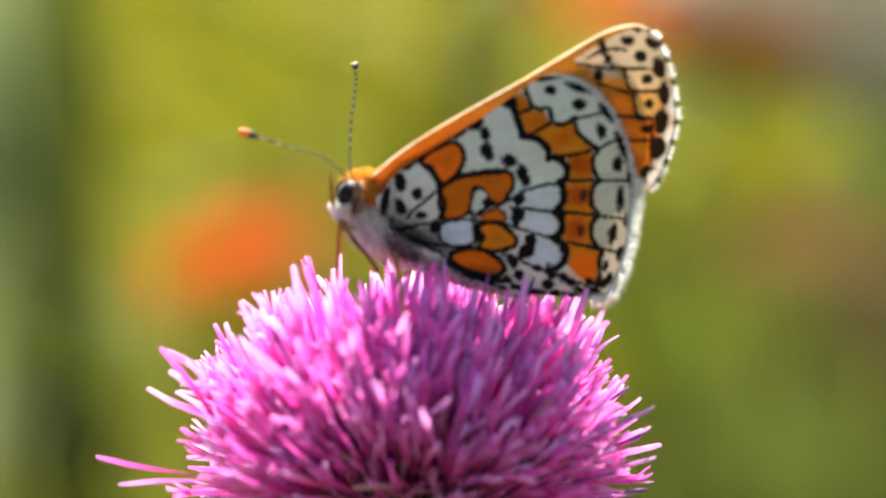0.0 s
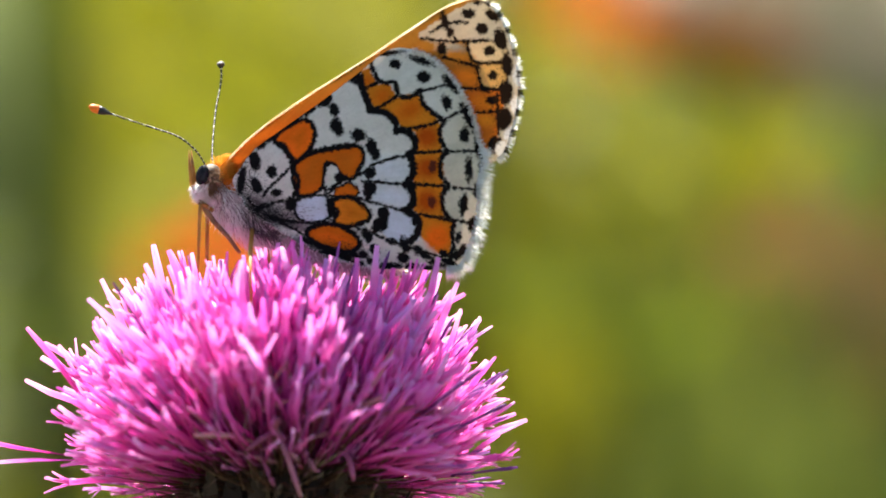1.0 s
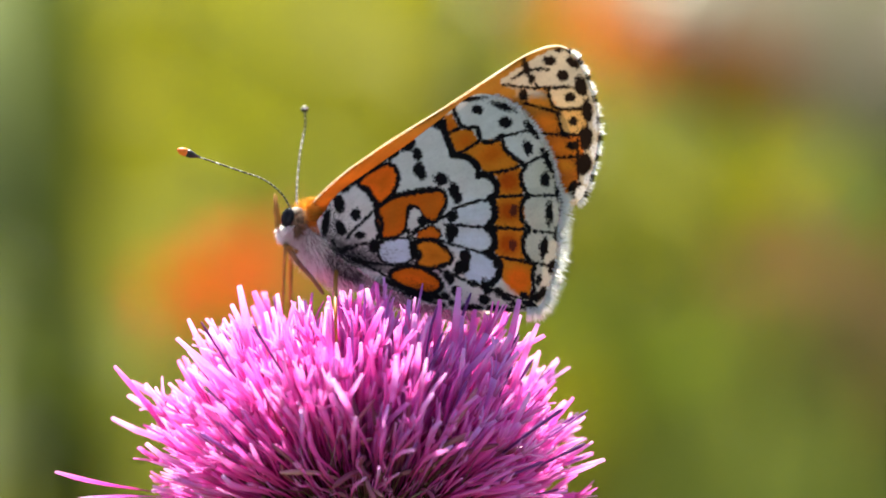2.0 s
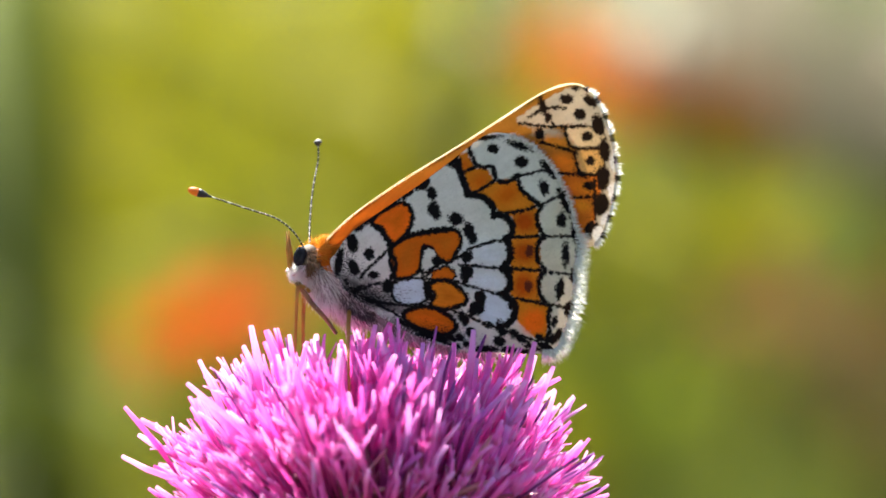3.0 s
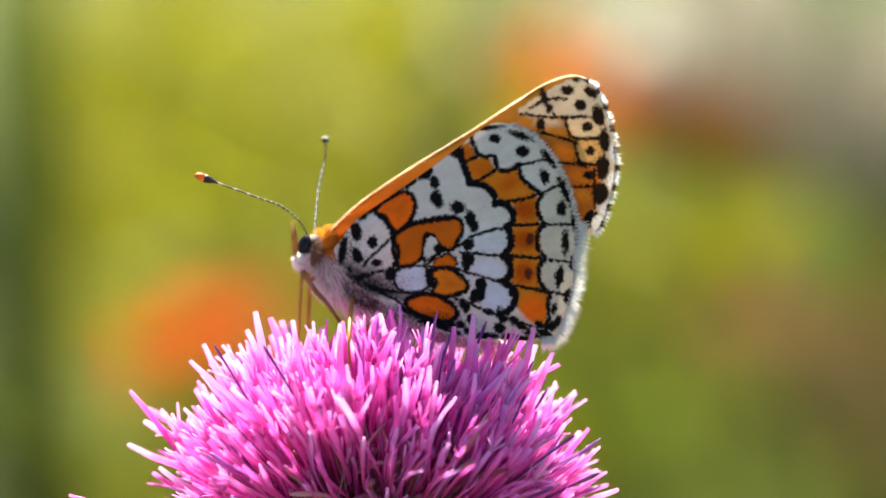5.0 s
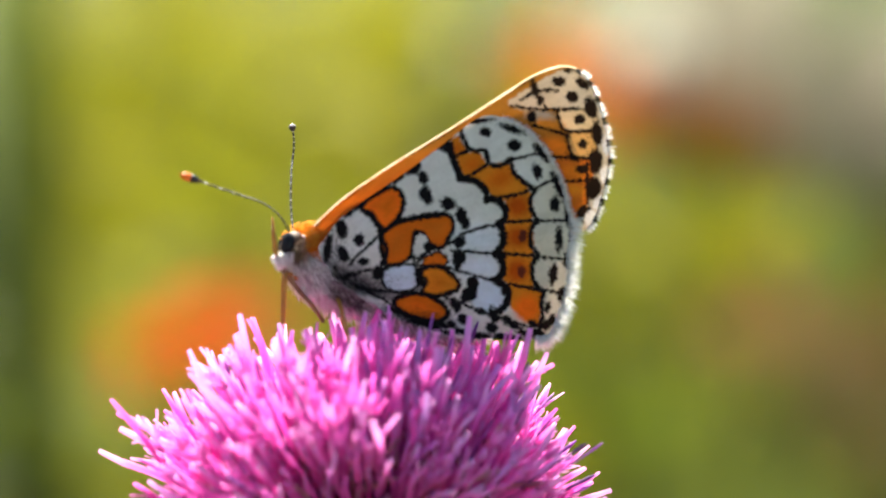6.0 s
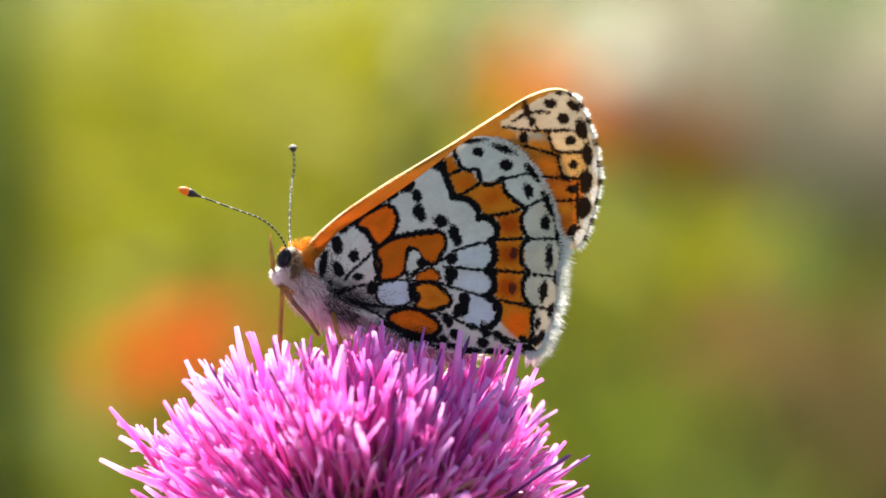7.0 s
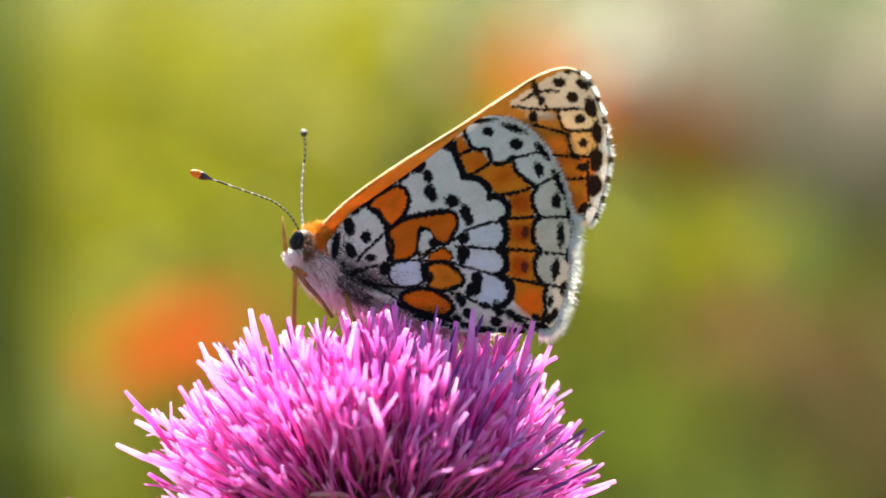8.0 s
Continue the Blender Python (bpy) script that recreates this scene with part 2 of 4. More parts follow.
def P(x, y, deep=0.0):
    """A place in the camera's view (units to the side and down) at so many mm behind the wings' plane."""
    return Vector(((x - 784) * U, deep / 1000, (441 - y) * U))


def Q(x, y, deep):
    """The same, moved to show at that spot in the camera's view when out of the wings' plane."""
    k = 1 + deep / 1000 / FAR
    return P(784 + (x - 784) * k, 441 + (y - 441) * k, deep)


def smooth_line(points, n, closed=False):
    """A Catmull-Rom line through the points."""
    p = np.array([tuple(q) for q in points], float)
    k = len(p)
    out = []
    last = n if closed else n - 1
    for i in range(n):
        s = i / last * (k if closed else k - 1)
        a = min(int(s), k - 1 if closed else k - 2)
        f = s - a
        if closed:
            q = [p[(a + d) % k] for d in (-1, 0, 1, 2)]
        else:
            q = [p[min(max(a + d, 0), k - 1)] for d in (-1, 0, 1, 2)]
        out.append(0.5 * ((2 * q[1]) + (q[2] - q[0]) * f + (2 * q[0] - 5 * q[1] + 4 * q[2] - q[3]) * f * f + (3 * q[1] - q[0] - 3 * q[2] + q[3]) * f ** 3))
    return np.array(out)


def tube_data(line, radii, sides=8, caps=True):
    """Vertices and faces of a tube along a line of points."""
    line = [Vector(p) for p in line]
    n = len(line)
    verts, faces = [], []
    side = None
    for i, p in enumerate(line):
        d = (line[min(i + 1, n - 1)] - line[max(i - 1, 0)]).normalized()
        if side is None:
            side = d.orthogonal().normalized()
        side = (side - d * side.dot(d)).normalized()
        up = d.cross(side)
        for j in range(sides):
            a = 2 * math.pi * j / sides
            verts.append(p + (side * math.cos(a) + up * math.sin(a)) * radii[i])
    for i in range(n - 1):
        for j in range(sides):
            k = (j + 1) % sides
            faces.append((i * sides + j, i * sides + k, (i + 1) * sides + k, (i + 1) * sides + j))
    if caps:
        faces.append(tuple(range(sides))[::-1])
        faces.append(tuple((n - 1) * sides + j for j in range(sides)))
    return verts, faces


def merged(items):
    verts, faces = [], []
    for v, f in items:
        o = len(verts)
        verts += list(v)
        faces += [tuple(i + o for i in q) for q in f]
    return verts, faces


def hair_data(root, way, length, width, bend, rng):
    """One tapering three-sided hair."""
    way = way.normalized()
    side = way.orthogonal().normalized()
    side.rotate(Matrix.Rotation(rng.uniform(0, 6.28), 3, way))
    up = way.cross(side)
    mid = root + way * length * 0.55 + bend * length * 0.25
    tip = root + way * length + bend * length
    v = []
    for c, w in ((root, width), (mid, width * 0.7)):
        for j in range(3):
            a = 2.0944 * j
            v.append(c + (side * math.cos(a) + up * math.sin(a)) * w)
    v.append(tip)
    f = [(0, 1, 4, 3), (1, 2, 5, 4), (2, 0, 3, 5), (3, 4, 6), (4, 5, 6), (5, 3, 6)]
    return v, f


def blob_part(name, centre, radii, mat, parent, label="", rot=(0, 0, 0), rough=0.0, seg=24):
    bm = bmesh.new()
    bmesh.ops.create_uvsphere(bm, u_segments=seg, v_segments=max(8, seg * 2 // 3), radius=1.0)
    turn = Euler([radians(a) for a in rot]).to_matrix()
    for v in bm.verts:
        s = 1 + rough * noise.noise(v.co * 3.0)
        v.co = turn @ Vector((v.co.x * radii[0], v.co.y * radii[1], v.co.z * radii[2])) * s + centre
    return part(name, bm, mat, parent, label)


# ---- wing pattern: pigments laid one over another, placed in the camera's view ----
WHITE, CREAM, SKY_WHITE = (0.66, 0.62, 0.565), (0.60, 0.515, 0.38), (0.57, 0.63, 0.72)
ORANGE, AMBER, FLAME, RUST, INK, TAN = (0.62, 0.125, 0.006), (0.66, 0.195, 0.012), (0.88, 0.15, 0.008), (0.46, 0.070, 0.004), (0.006, 0.005, 0.006), (0.52, 0.125, 0.008)


class Pattern:
    def __init__(self, xy, ground, seed):
        self.xy = xy
        rough = np.array([noise.noise(Vector((x * 0.16, y * 0.16, seed))) for x, y in xy])
        rough2 = np.array([noise.noise(Vector((x * 0.42, y * 0.42, seed + 7))) for x, y in xy])
        self.fine = rough2
        self.jitter = rough * 3.0 + rough2 * 3.6 - 1.0
        self.col = np.tile(np.array(ground, float), (len(xy), 1))

    def lay(self, dist, colour, soft=1.2):
        """Lay a colour where dist is below zero."""
        w = np.clip(0.5 - (dist + self.jitter) / (2 * soft), 0, 1)[:, None]
        self.col = self.col * (1 - w) + np.array(colour) * w

    def dust(self, x, y, rx, ry, colour=INK, share=1.0):
        """Loose dark scales, thinning out from a place."""
        near = np.clip(1 - np.hypot((self.xy[:, 0] - x) / rx, (self.xy[:, 1] - y) / ry), 0, 1) * share
        w = np.clip((near - 0.5 + 0.75 * self.fine) * 4, 0, 1)[:, None]
        self.col = self.col * (1 - w) + np.array(colour) * w

    def streaks(self, x, y, depth):
        """Fine folds that fan out from the wing's root."""
        d = self.xy - np.array((x, y))
        ang, r = np.arctan2(d[:, 1], d[:, 0]), np.hypot(*d.T)
        n = np.array([noise.noise(Vector((a * 55.0, q * 0.012, 3.3))) for a, q in zip(ang, r)])
        self.col *= (1 - depth * np.clip(n + 0.2, 0, 1))[:, None]

    def spot(self, x, y, rx, ry, turn=0.0, colour=INK, soft=1.2):
        d = self.xy - np.array((x, y))
        c, s = math.cos(radians(turn)), math.sin(radians(turn))
        a, b = d[:, 0] * c + d[:, 1] * s, -d[:, 0] * s + d[:, 1] * c
        self.lay((np.hypot(a / rx, b / ry) - 1) * min(rx, ry), colour, soft)

    def away(self, pts):
        """Distance to a broken line."""
        best = np.full(len(self.xy), 1e9)
        for p, q in zip(pts[:-1], pts[1:]):
            p, q = np.array(p, float), np.array(q, float)
            e = q - p
            t = np.clip(((self.xy - p) @ e) / max(e @ e, 1e-9), 0, 1)
            best = np.minimum(best, np.hypot(*(self.xy - p - t[:, None] * e).T))
        return best

    def line(self, pts, width, colour=INK, soft=1.0, curved=True):
        if curved and len(pts) > 2:
            pts = smooth_line(pts, 6 * len(pts))
        self.lay(self.away(pts) - width / 2, colour, soft)

    def patch(self, pts, colour, rim=0.0, rim_colour=INK, core=None, curved=True):
        """A closed patch, with a rim round it and a darker core."""
        if curved:
            pts = smooth_line(pts, 5 * len(pts), True)
        pts = [tuple(p) for p in pts]
        ring = pts + [pts[0]]
        d = self.away(ring)
        x, y = self.xy.T
        inside = np.zeros(len(x), bool)
        for (ax, ay), (bx, by) in zip(ring[:-1], ring[1:]):
            hit = (ay > y) != (by > y)
            inside ^= hit & (x < (bx - ax) * (y - ay) / (by - ay + 1e-12) + ax)
        d = np.where(inside, -d, d)
        if rim:
            self.lay(d - rim, rim_colour)
        self.lay(d, colour)
        if core:
            w = np.clip((-d - 5) / 14, 0, 1)[:, None] * 0.75
            self.col = self.col * (1 - w) + np.array(core) * w


def hindwing_pattern(xy):
    p = Pattern(xy, WHITE, 3.0)
    x, y = xy.T
    # cream outer third; lower white cells tinted blue for reflected sky light
    w = np.clip((x + 0.25 * (y - 440) - 900) / 60, 0, 1)[:, None] * 0.7
    p.col = p.col * (1 - w) + np.array(CREAM) * w
    p.patch([(835, 525), (905, 540), (890, 585), (840, 575)], SKY_WHITE)
    p.spot(850, 460, 46, 20, 0, (0.63, 0.64, 0.68), 14)
    p.spot(850, 507, 46, 20, 4, (0.60, 0.64, 0.71), 14)
    # dusky base
    for a, b, r in ((612, 522, 28), (660, 537, 26), (640, 508, 16), (705, 553, 26), (592, 500, 16), (690, 585, 24), (760, 556, 22)):
        p.spot(a, b, r * 1.6, r * 0.45, 20, (0.26, 0.235, 0.225), 6)
    for a, b, r in ((600, 523, 16), (640, 541, 16), (622, 515, 10), (668, 548, 16)):
        p.spot(a, b, r * 1.5, r * 0.35, 24, (0.07, 0.06, 0.06), 4)
    # veins
    for pts in (((800, 478), (850, 482), (890, 487), (940, 490), (1012, 497)),
                ((735, 500), (790, 470), (820, 449), (870, 436), (940, 430), (1010, 428)),
                ((862, 388), (900, 386), (945, 372), (985, 352)),
                ((830, 350), (870, 336), (905, 324), (950, 312)),
                ((790, 506), (850, 525), (890, 535), (940, 545), (1010, 556)),
                ((620, 535), (690, 548), (760, 552), (810, 566), (850, 584), (885, 595), (935, 612)),
                ((615, 525), (650, 512), (700, 505), (745, 503), (795, 498)),
                ((625, 500), (655, 470), (690, 442), (720, 427), (790, 417)),
                ((612, 530), (650, 545), (700, 572), (740, 600), (790, 622))):
        p.line(pts, 3.6)
    # basal spots
    p.spot(587, 472, 6, 24, 8)
    p.spot(611, 440, 9, 16, -8)
    p.spot(641, 459, 9, 10)
    p.spot(614, 483, 8, 14, -25)
    p.spot(648, 496, 9, 6)
    p.line(((666, 425), (678, 432), (676, 447), (684, 462), (686, 480), (680, 500)), 7)
    p.line(((598, 505), (612, 520), (630, 515)), 4)
    # upper basal flame patch
    p.patch([(651, 404), (670, 386), (690, 376), (704, 377), (712, 388), (711, 404), (702, 421), (689, 436), (681, 442), (677, 428), (668, 415)], FLAME, 8.5, core=ORANGE)
    for s in ((622, 412, 10, 7, -35), (640, 397, 16, 8, -30), (676, 374, 18, 7, -34), (706, 355, 16, 6, -34), (730, 340, 12, 5, -34), (790, 296, 14, 7, -40)):
        p.spot(*s)
    # big hooked patch in the cell, white comma within it
    p.patch([(684, 455), (702, 436), (742, 424), (784, 419), (798, 430), (793, 450), (778, 470), (764, 464), (752, 446), (735, 442), (730, 458), (727, 482), (712, 495), (690, 497), (684, 478)], ORANGE, 7.5, core=TAN)
    p.patch([(735, 446), (752, 446), (762, 462), (776, 472), (760, 484), (744, 494), (730, 490), (732, 466)], INK)
    p.patch([(740, 455), (752, 452), (757, 461), (749, 468), (752, 478), (740, 487), (735, 478)], WHITE)
    p.line(((690, 441), (720, 427), (790, 417)), 4)
    p.line(((648, 409), (663, 415), (668, 430), (680, 440), (677, 455), (687, 470), (686, 490), (680, 503)), 7)
    p.patch([(757, 492), (779, 484), (789, 494), (783, 502), (756, 503)], ORANGE, 4)
    # second cell: sky-tinted white, then amber
    p.patch([(682, 518), (700, 508), (732, 506), (741, 520), (736, 538), (712, 545), (690, 538)], SKY_WHITE, 6)
    p.spot(674, 516, 9, 12, 10)
    p.spot(745, 524, 8, 19, -12)
    p.patch([(752, 515), (776, 511), (797, 524), (806, 540), (782, 549), (754, 549), (762, 531)], AMBER, 9, core=TAN)
    # lower long patch
    p.patch([(706, 568), (730, 557), (760, 562), (783, 578), (785, 590), (762, 594), (728, 584)], ORANGE, 9.5, core=FLAME)
    # discal row
    for s in ((738, 336, 9, 11, 30), (752, 353, 8, 11, -20), (754, 380, 10, 12, 10), (760, 391, 8, 8, 0), (794, 398, 13, 10, 15), (817, 418, 9, 13, -15), (823, 431, 8, 10, 0), (813, 463, 10, 10, 0),
              (812, 490, 11, 13, 0), (809, 503, 7, 9, 0), (836, 535, 10, 13, 0), (830, 553, 13, 12, 0), (822, 561, 8, 7, 0)):
        p.spot(*s)
    # band of square orange cells between two scalloped black lines
    p.patch([(795, 286), (803, 312), (813, 335), (824, 353), (848, 360), (871, 386), (893, 395), (893, 430), (888, 440), (888, 478), (884, 490), (888, 530), (898, 545), (900, 575), (930, 604), (950, 610),
             (956, 550), (940, 545), (938, 495), (942, 480), (938, 432), (940, 400), (936, 378), (917, 353), (898, 328), (862, 332), (845, 307), (828, 310), (814, 284)], AMBER, curved=False)
    for a, b, rx, ry, turn, c in ((811, 304, 9, 9, 0, ORANGE), (836, 331, 15, 11, -30, ORANGE), (884, 355, 20, 13, -25, ORANGE), (914, 403, 17, 17, -8, RUST), (914, 456, 18, 16, 0, RUST), (913, 514, 17, 18, 5, RUST), (930, 578, 20, 20, 10, FLAME)):
        p.spot(a, b, rx, ry, turn, c, 8)
    for pts in (((804, 319), (828, 308)), ((826, 354), (864, 330)), ((862, 388), (900, 386), (940, 374)), ((890, 431), (942, 428)), ((882, 483), (944, 489)), ((886, 534), (952, 548))):
        p.line(pts, 5)
    # scalloped ends of the white cells, and the bows of the outer cells
    for pts in (((792, 284), (800, 312), (812, 345), (815, 356)), ((813, 353), (840, 360), (857, 373), (861, 392)), ((861, 390), (880, 394), (892, 408), (891, 425), (880, 434)),
                ((882, 434), (888, 450), (887, 470), (876, 482)), ((876, 486), (887, 500), (886, 520), (872, 529)), ((878, 532), (896, 548), (893, 572), (874, 588))):
        p.line(pts, 11.5)
    for pts in (((816, 262), (820, 285), (830, 304), (846, 308)), ((846, 308), (858, 308), (864, 330)), ((862, 330), (884, 334), (903, 322)), ((903, 320), (906, 342), (924, 362), (945, 375)),
                ((944, 376), (936, 392), (938, 412), (948, 427)), ((946, 430), (936, 445), (937, 470), (950, 489)), ((948, 492), (938, 506), (940, 530), (954, 548)), ((958, 552), (954, 570), (956, 590), (950, 614))):
        p.line(pts, 6.8)
    p.spot(922, 455, 6, 9, 0, (0.10, 0.02, 0.01))
    p.spot(920, 516, 6, 9, 0, (0.10, 0.02, 0.01))
    p.spot(885, 488, 9, 7)
    p.spot(893, 548, 9, 9)
    # outer pale cells: eye-spots and rim marks
    for s in ((859, 276, 9, 8, 0), (909, 299, 11, 10, 15), (948, 344, 8, 12, -20), (978, 400, 8, 12, 0), (985, 460, 6, 20, 0), (975, 520, 7, 17, 8), (965, 577, 5, 9, 20),
              (905, 271, 20, 5, 20), (957, 312, 8, 19, -42), (985, 370, 7, 26, -25), (1003, 425, 7, 20, -12), (1001, 497, 8, 14, 0), (990, 556, 8, 12, 10), (840, 257, 26, 4, -3), (795, 300, 8, 12, 10), (972, 600, 6, 10, 20), (1006, 460, 4, 8, 0)):
        p.spot(*s)
    # broken marks along the lower edge
    for s in ((806, 572, 8, 13, -25), (818, 596, 9, 9, 0), (800, 606, 10, 5, 30), (872, 590, 8, 14, -15), (868, 612, 10, 9, 10), (882, 628, 12, 6, 10), (905, 608, 17, 5, 28), (925, 622, 14, 5, 20), (948, 622, 15, 8, 20), (765, 606, 16, 6, 25), (790, 622, 10, 6, 0),
              (838, 626, 12, 6, 0)):
        p.spot(*s)
    for s in ((850, 584, 9, 5, 20), (720, 588, 8, 4, 30), (895, 598, 10, 6, 30), (960, 608, 9, 9, 0), (940, 606, 8, 6, 30), (785, 606, 10, 5, 20), (815, 618, 12, 5, 10), (855, 626, 10, 5, 0), (905, 630, 18, 5, 8), (740, 604, 12, 4, 25), (700, 580, 12, 4, 30)):
        p.spot(*s)
    p.dust(605, 536, 150, 46)
    p.dust(735, 600, 130, 34, share=0.9)
    p.dust(600, 480, 60, 90, share=0.7)
    p.streaks(575, 495, 0.08)
    return p.col


def forewing_pattern(xy):
    p = Pattern(xy, (0.42, 0.18, 0.025), 11.0)
    x, y = xy.T
    w = np.clip((y - 262 + 0.15 * (x - 950)) / 70, 0, 1)[:, None]
    p.col = p.col * (1 - 0.5 * w) + np.array(FLAME) * 0.5 * w
    p.line(((1050, 230), (1060, 290), (1060, 340), (1050, 395), (1030, 440)), 24, CREAM)
    # pale apex cells
    p.patch([(900, 228), (945, 196), (1000, 170), (1040, 192), (1062, 240), (1066, 330), (1045, 330), (1048, 262), (985, 238), (940, 240)], CREAM)
    p.patch([(985, 243), (1010, 238), (1048, 248), (1046, 275), (1000, 272)], (0.72, 0.56, 0.34), 3)
    p.patch([(1003, 285), (1022, 278), (1048, 284), (1046, 318), (1012, 316)], (0.72, 0.42, 0.14), 3)
    p.spot(955, 250, 22, 10, 10, CREAM, 4)
    # amber spots paint the sun's glow through the orange cells
    p.spot(966, 264, 22, 9, 8, (0.84, 0.30, 0.03), 6)
    p.spot(982, 302, 19, 13, 20, (0.84, 0.24, 0.018), 7)
    p.spot(1015, 346, 20, 8, 15, (0.84, 0.24, 0.018), 5)
    p.spot(1014, 376, 14, 8, 10, (0.82, 0.28, 0.02), 5)
    for pts in (((905, 232), (945, 237), (990, 238), (1020, 238)), ((943, 190), (950, 215), (965, 236)), ((920, 222), (950, 207), (985, 205)), ((985, 240), (988, 262), (1000, 275), (1048, 276)),
                ((940, 265), (985, 277), (1005, 285)), ((1000, 285), (1006, 310), (1012, 320), (1045, 322)), ((965, 318), (1005, 322)), ((1000, 362), (1040, 360)), ((1035, 330), (1036, 400))):
        p.line(pts, 3.5)
    for s in ((940, 250, 8, 11, 0), (987, 190, 11, 7, 0), (1010, 217, 10, 9, 20), (1023, 256, 9, 8, 0), (1028, 298, 7, 7, 0), (1026, 341, 9, 7, 0), (945, 203, 6, 14, -15), (955, 222, 6, 8, 0),
              (1028, 194, 13, 7, 35), (1042, 236, 10, 18, -15), (1053, 280, 9, 18, -8), (1050, 328, 11, 20, 0), (1046, 374, 13, 18, 10), (1030, 418, 12, 15, 20), (1002, 172, 5, 3, 0), (1010, 320, 12, 5, 20)):
        p.spot(*s)
    for s in ((1067, 245, 6, 10, -10), (1070, 300, 7, 14, -5), (1068, 352, 9, 14, 5), (1056, 400, 9, 12, 25), (1040, 425, 8, 12, 20)):
        p.spot(*s, colour=(0.84, 0.82, 0.78))
    p.dust(1040, 340, 40, 130, share=0.6)
    p.streaks(560, 470, 0.14)
    return p.col


def upper_side(xy):
    p = Pattern(xy, (0.62, 0.22, 0.03), 19.0)
    return p.col * (0.85 + 0.03 * p.jitter[:, None])


def wing(name, outline, centre, deep, rings, spokes, paint, parent, label, bow=0.25, far_side=False, mat=WING):
    """A wing as a thin closed leaf: rings of points from its centre to a smooth outline, a little domed, with its own thickness."""
    edge = smooth_line(outline, spokes, True)
    c = np.array(centre, float)
    if far_side:        # far pair opens slightly, shrunk so sun reaches the near wings' rim
        edge = np.array((570, 490)) + (edge - np.array((570, 490))) * 0.90
        c = np.array((570, 490)) + (c - np.array((570, 490))) * 0.90
    rim = edge - c
    shares = (np.arange(1, rings + 1) / rings) ** 0.9
    xy = np.concatenate([[c], (c + shares[:, None, None] * rim[None]).reshape(-1, 2)])
    r = np.concatenate([[0.0], np.repeat(shares, spokes)])
    ang = np.concatenate([[0.0], np.tile(np.arange(spokes), rings) / spokes])
    ripple = 0.05 * np.sin(ang * 2 * math.pi * 11) * r ** 2
    yy = (deep - bow * (1 - r ** 2) + ripple) / 1000
    if far_side:
        yy += np.clip((xy[:, 0] - 570) * 0.59 - (xy[:, 1] - 490) * 0.807, 0, None) * U * math.tan(radians(2.5))
    thick = 0.00005 * (1.05 - r ** 4)
    front = np.stack([(xy[:, 0] - 784) * U, yy - thick, (441 - xy[:, 1]) * U], 1)
    back = front.copy()
    back[:, 1] = yy + thick
    n = len(front)
    i = np.arange(spokes)
    j = (i + 1) % spokes
    fan = np.stack([np.zeros_like(i), 1 + i, 1 + j], 1)
    quads = []
    for k in range(rings - 1):
        a = 1 + k * spokes
        quads.append(np.stack([a + i, a + spokes + i, a + spokes + j, a + j], 1))
    quads = np.concatenate(quads)
    a = 1 + (rings - 1) * spokes
    seam = np.stack([a + i, n + a + i, n + a + j, a + j], 1)
    faces = fan.tolist() + quads.tolist() + (fan[:, ::-1] + n).tolist() + (quads[:, ::-1] + n).tolist() + seam.tolist()
    ob = link_mesh(name, np.concatenate([front, back]).tolist(), faces, mat, parent, label)
    face_col = paint(xy)
    back_col = 0.55 * face_col + 0.45 * upper_side(xy) if paint is not upper_side else face_col
    col = np.ones((2 * n, 4))
    col[:n, :3], col[n:, :3] = face_col, back_col
    at = ob.data.color_attributes.new("pigment", "FLOAT_COLOR", "POINT")
    at.data.foreach_set("color", np.clip(col, 0, 1).ravel())
    return ob


HIND = [(572, 478), (583, 456), (611, 420), (668, 380), (740, 331), (800, 286), (846, 252), (885, 250), (930, 270), (966, 310), (990, 356), (1004, 405), (1011, 448), (1006, 490), (1002, 540), (988, 592), (970, 629), (938, 634), (880, 632), (800, 628), (720, 602), (650, 562), (600, 528)]
FORE = [(556, 482), (558, 448), (582, 418), (625, 382), (700, 331), (800, 271), (900, 207), (958, 174), (1003, 165), (1036, 185), (1058, 230), (1073, 290), (1074, 340), (1062, 395), (1042, 440), (1000, 455), (900, 480), (720, 500), (610, 505)]


def fringe(name, outline, start, end, count, length, parent, label, rng, deep=0.0, mat=FRINGE, spread=0.35, checks=0, dark=False, inset=6):
    """A dense rim of fine hairs along a stretch of a wing's outline."""
    edge = smooth_line(outline, 400, True)
    items = []
    mid = edge.mean(axis=0)
    for k in range(count):
        s = start + (end - start) * (k + rng.random()) / count
        if checks and (((s - start) / (end - start) * checks) % 1.0 < 0.36) != dark:
            continue
        i = int(s * 400) % 400
        p, q = edge[i], edge[(i + 1) % 400]
        out = p - mid
        nrm = np.array((q[1] - p[1], -(q[0] - p[0])))
        nrm = nrm / (np.linalg.norm(nrm) + 1e-9)
        if nrm @ out < 0:
            nrm = -nrm
        way = Vector((nrm[0], rng.gauss(0, spread), -nrm[1])) + Vector((rng.gauss(0, 0.10), 0, rng.gauss(0, 0.10) - 0.06))
        items.append(hair_data(P(p[0] - nrm[0] * inset * rng.random(), p[1] - nrm[1] * inset * rng.random(), deep - 0.05 + rng.gauss(0, 0.05)), way, length * rng.uniform(0.5, 1.15) * U, 0.85 * U, Vector((0, 0, -0.08)), rng))
    v, f = merged(items)
    return tagged(link_mesh(name, v, f, mat, parent, label), kind="stuff")


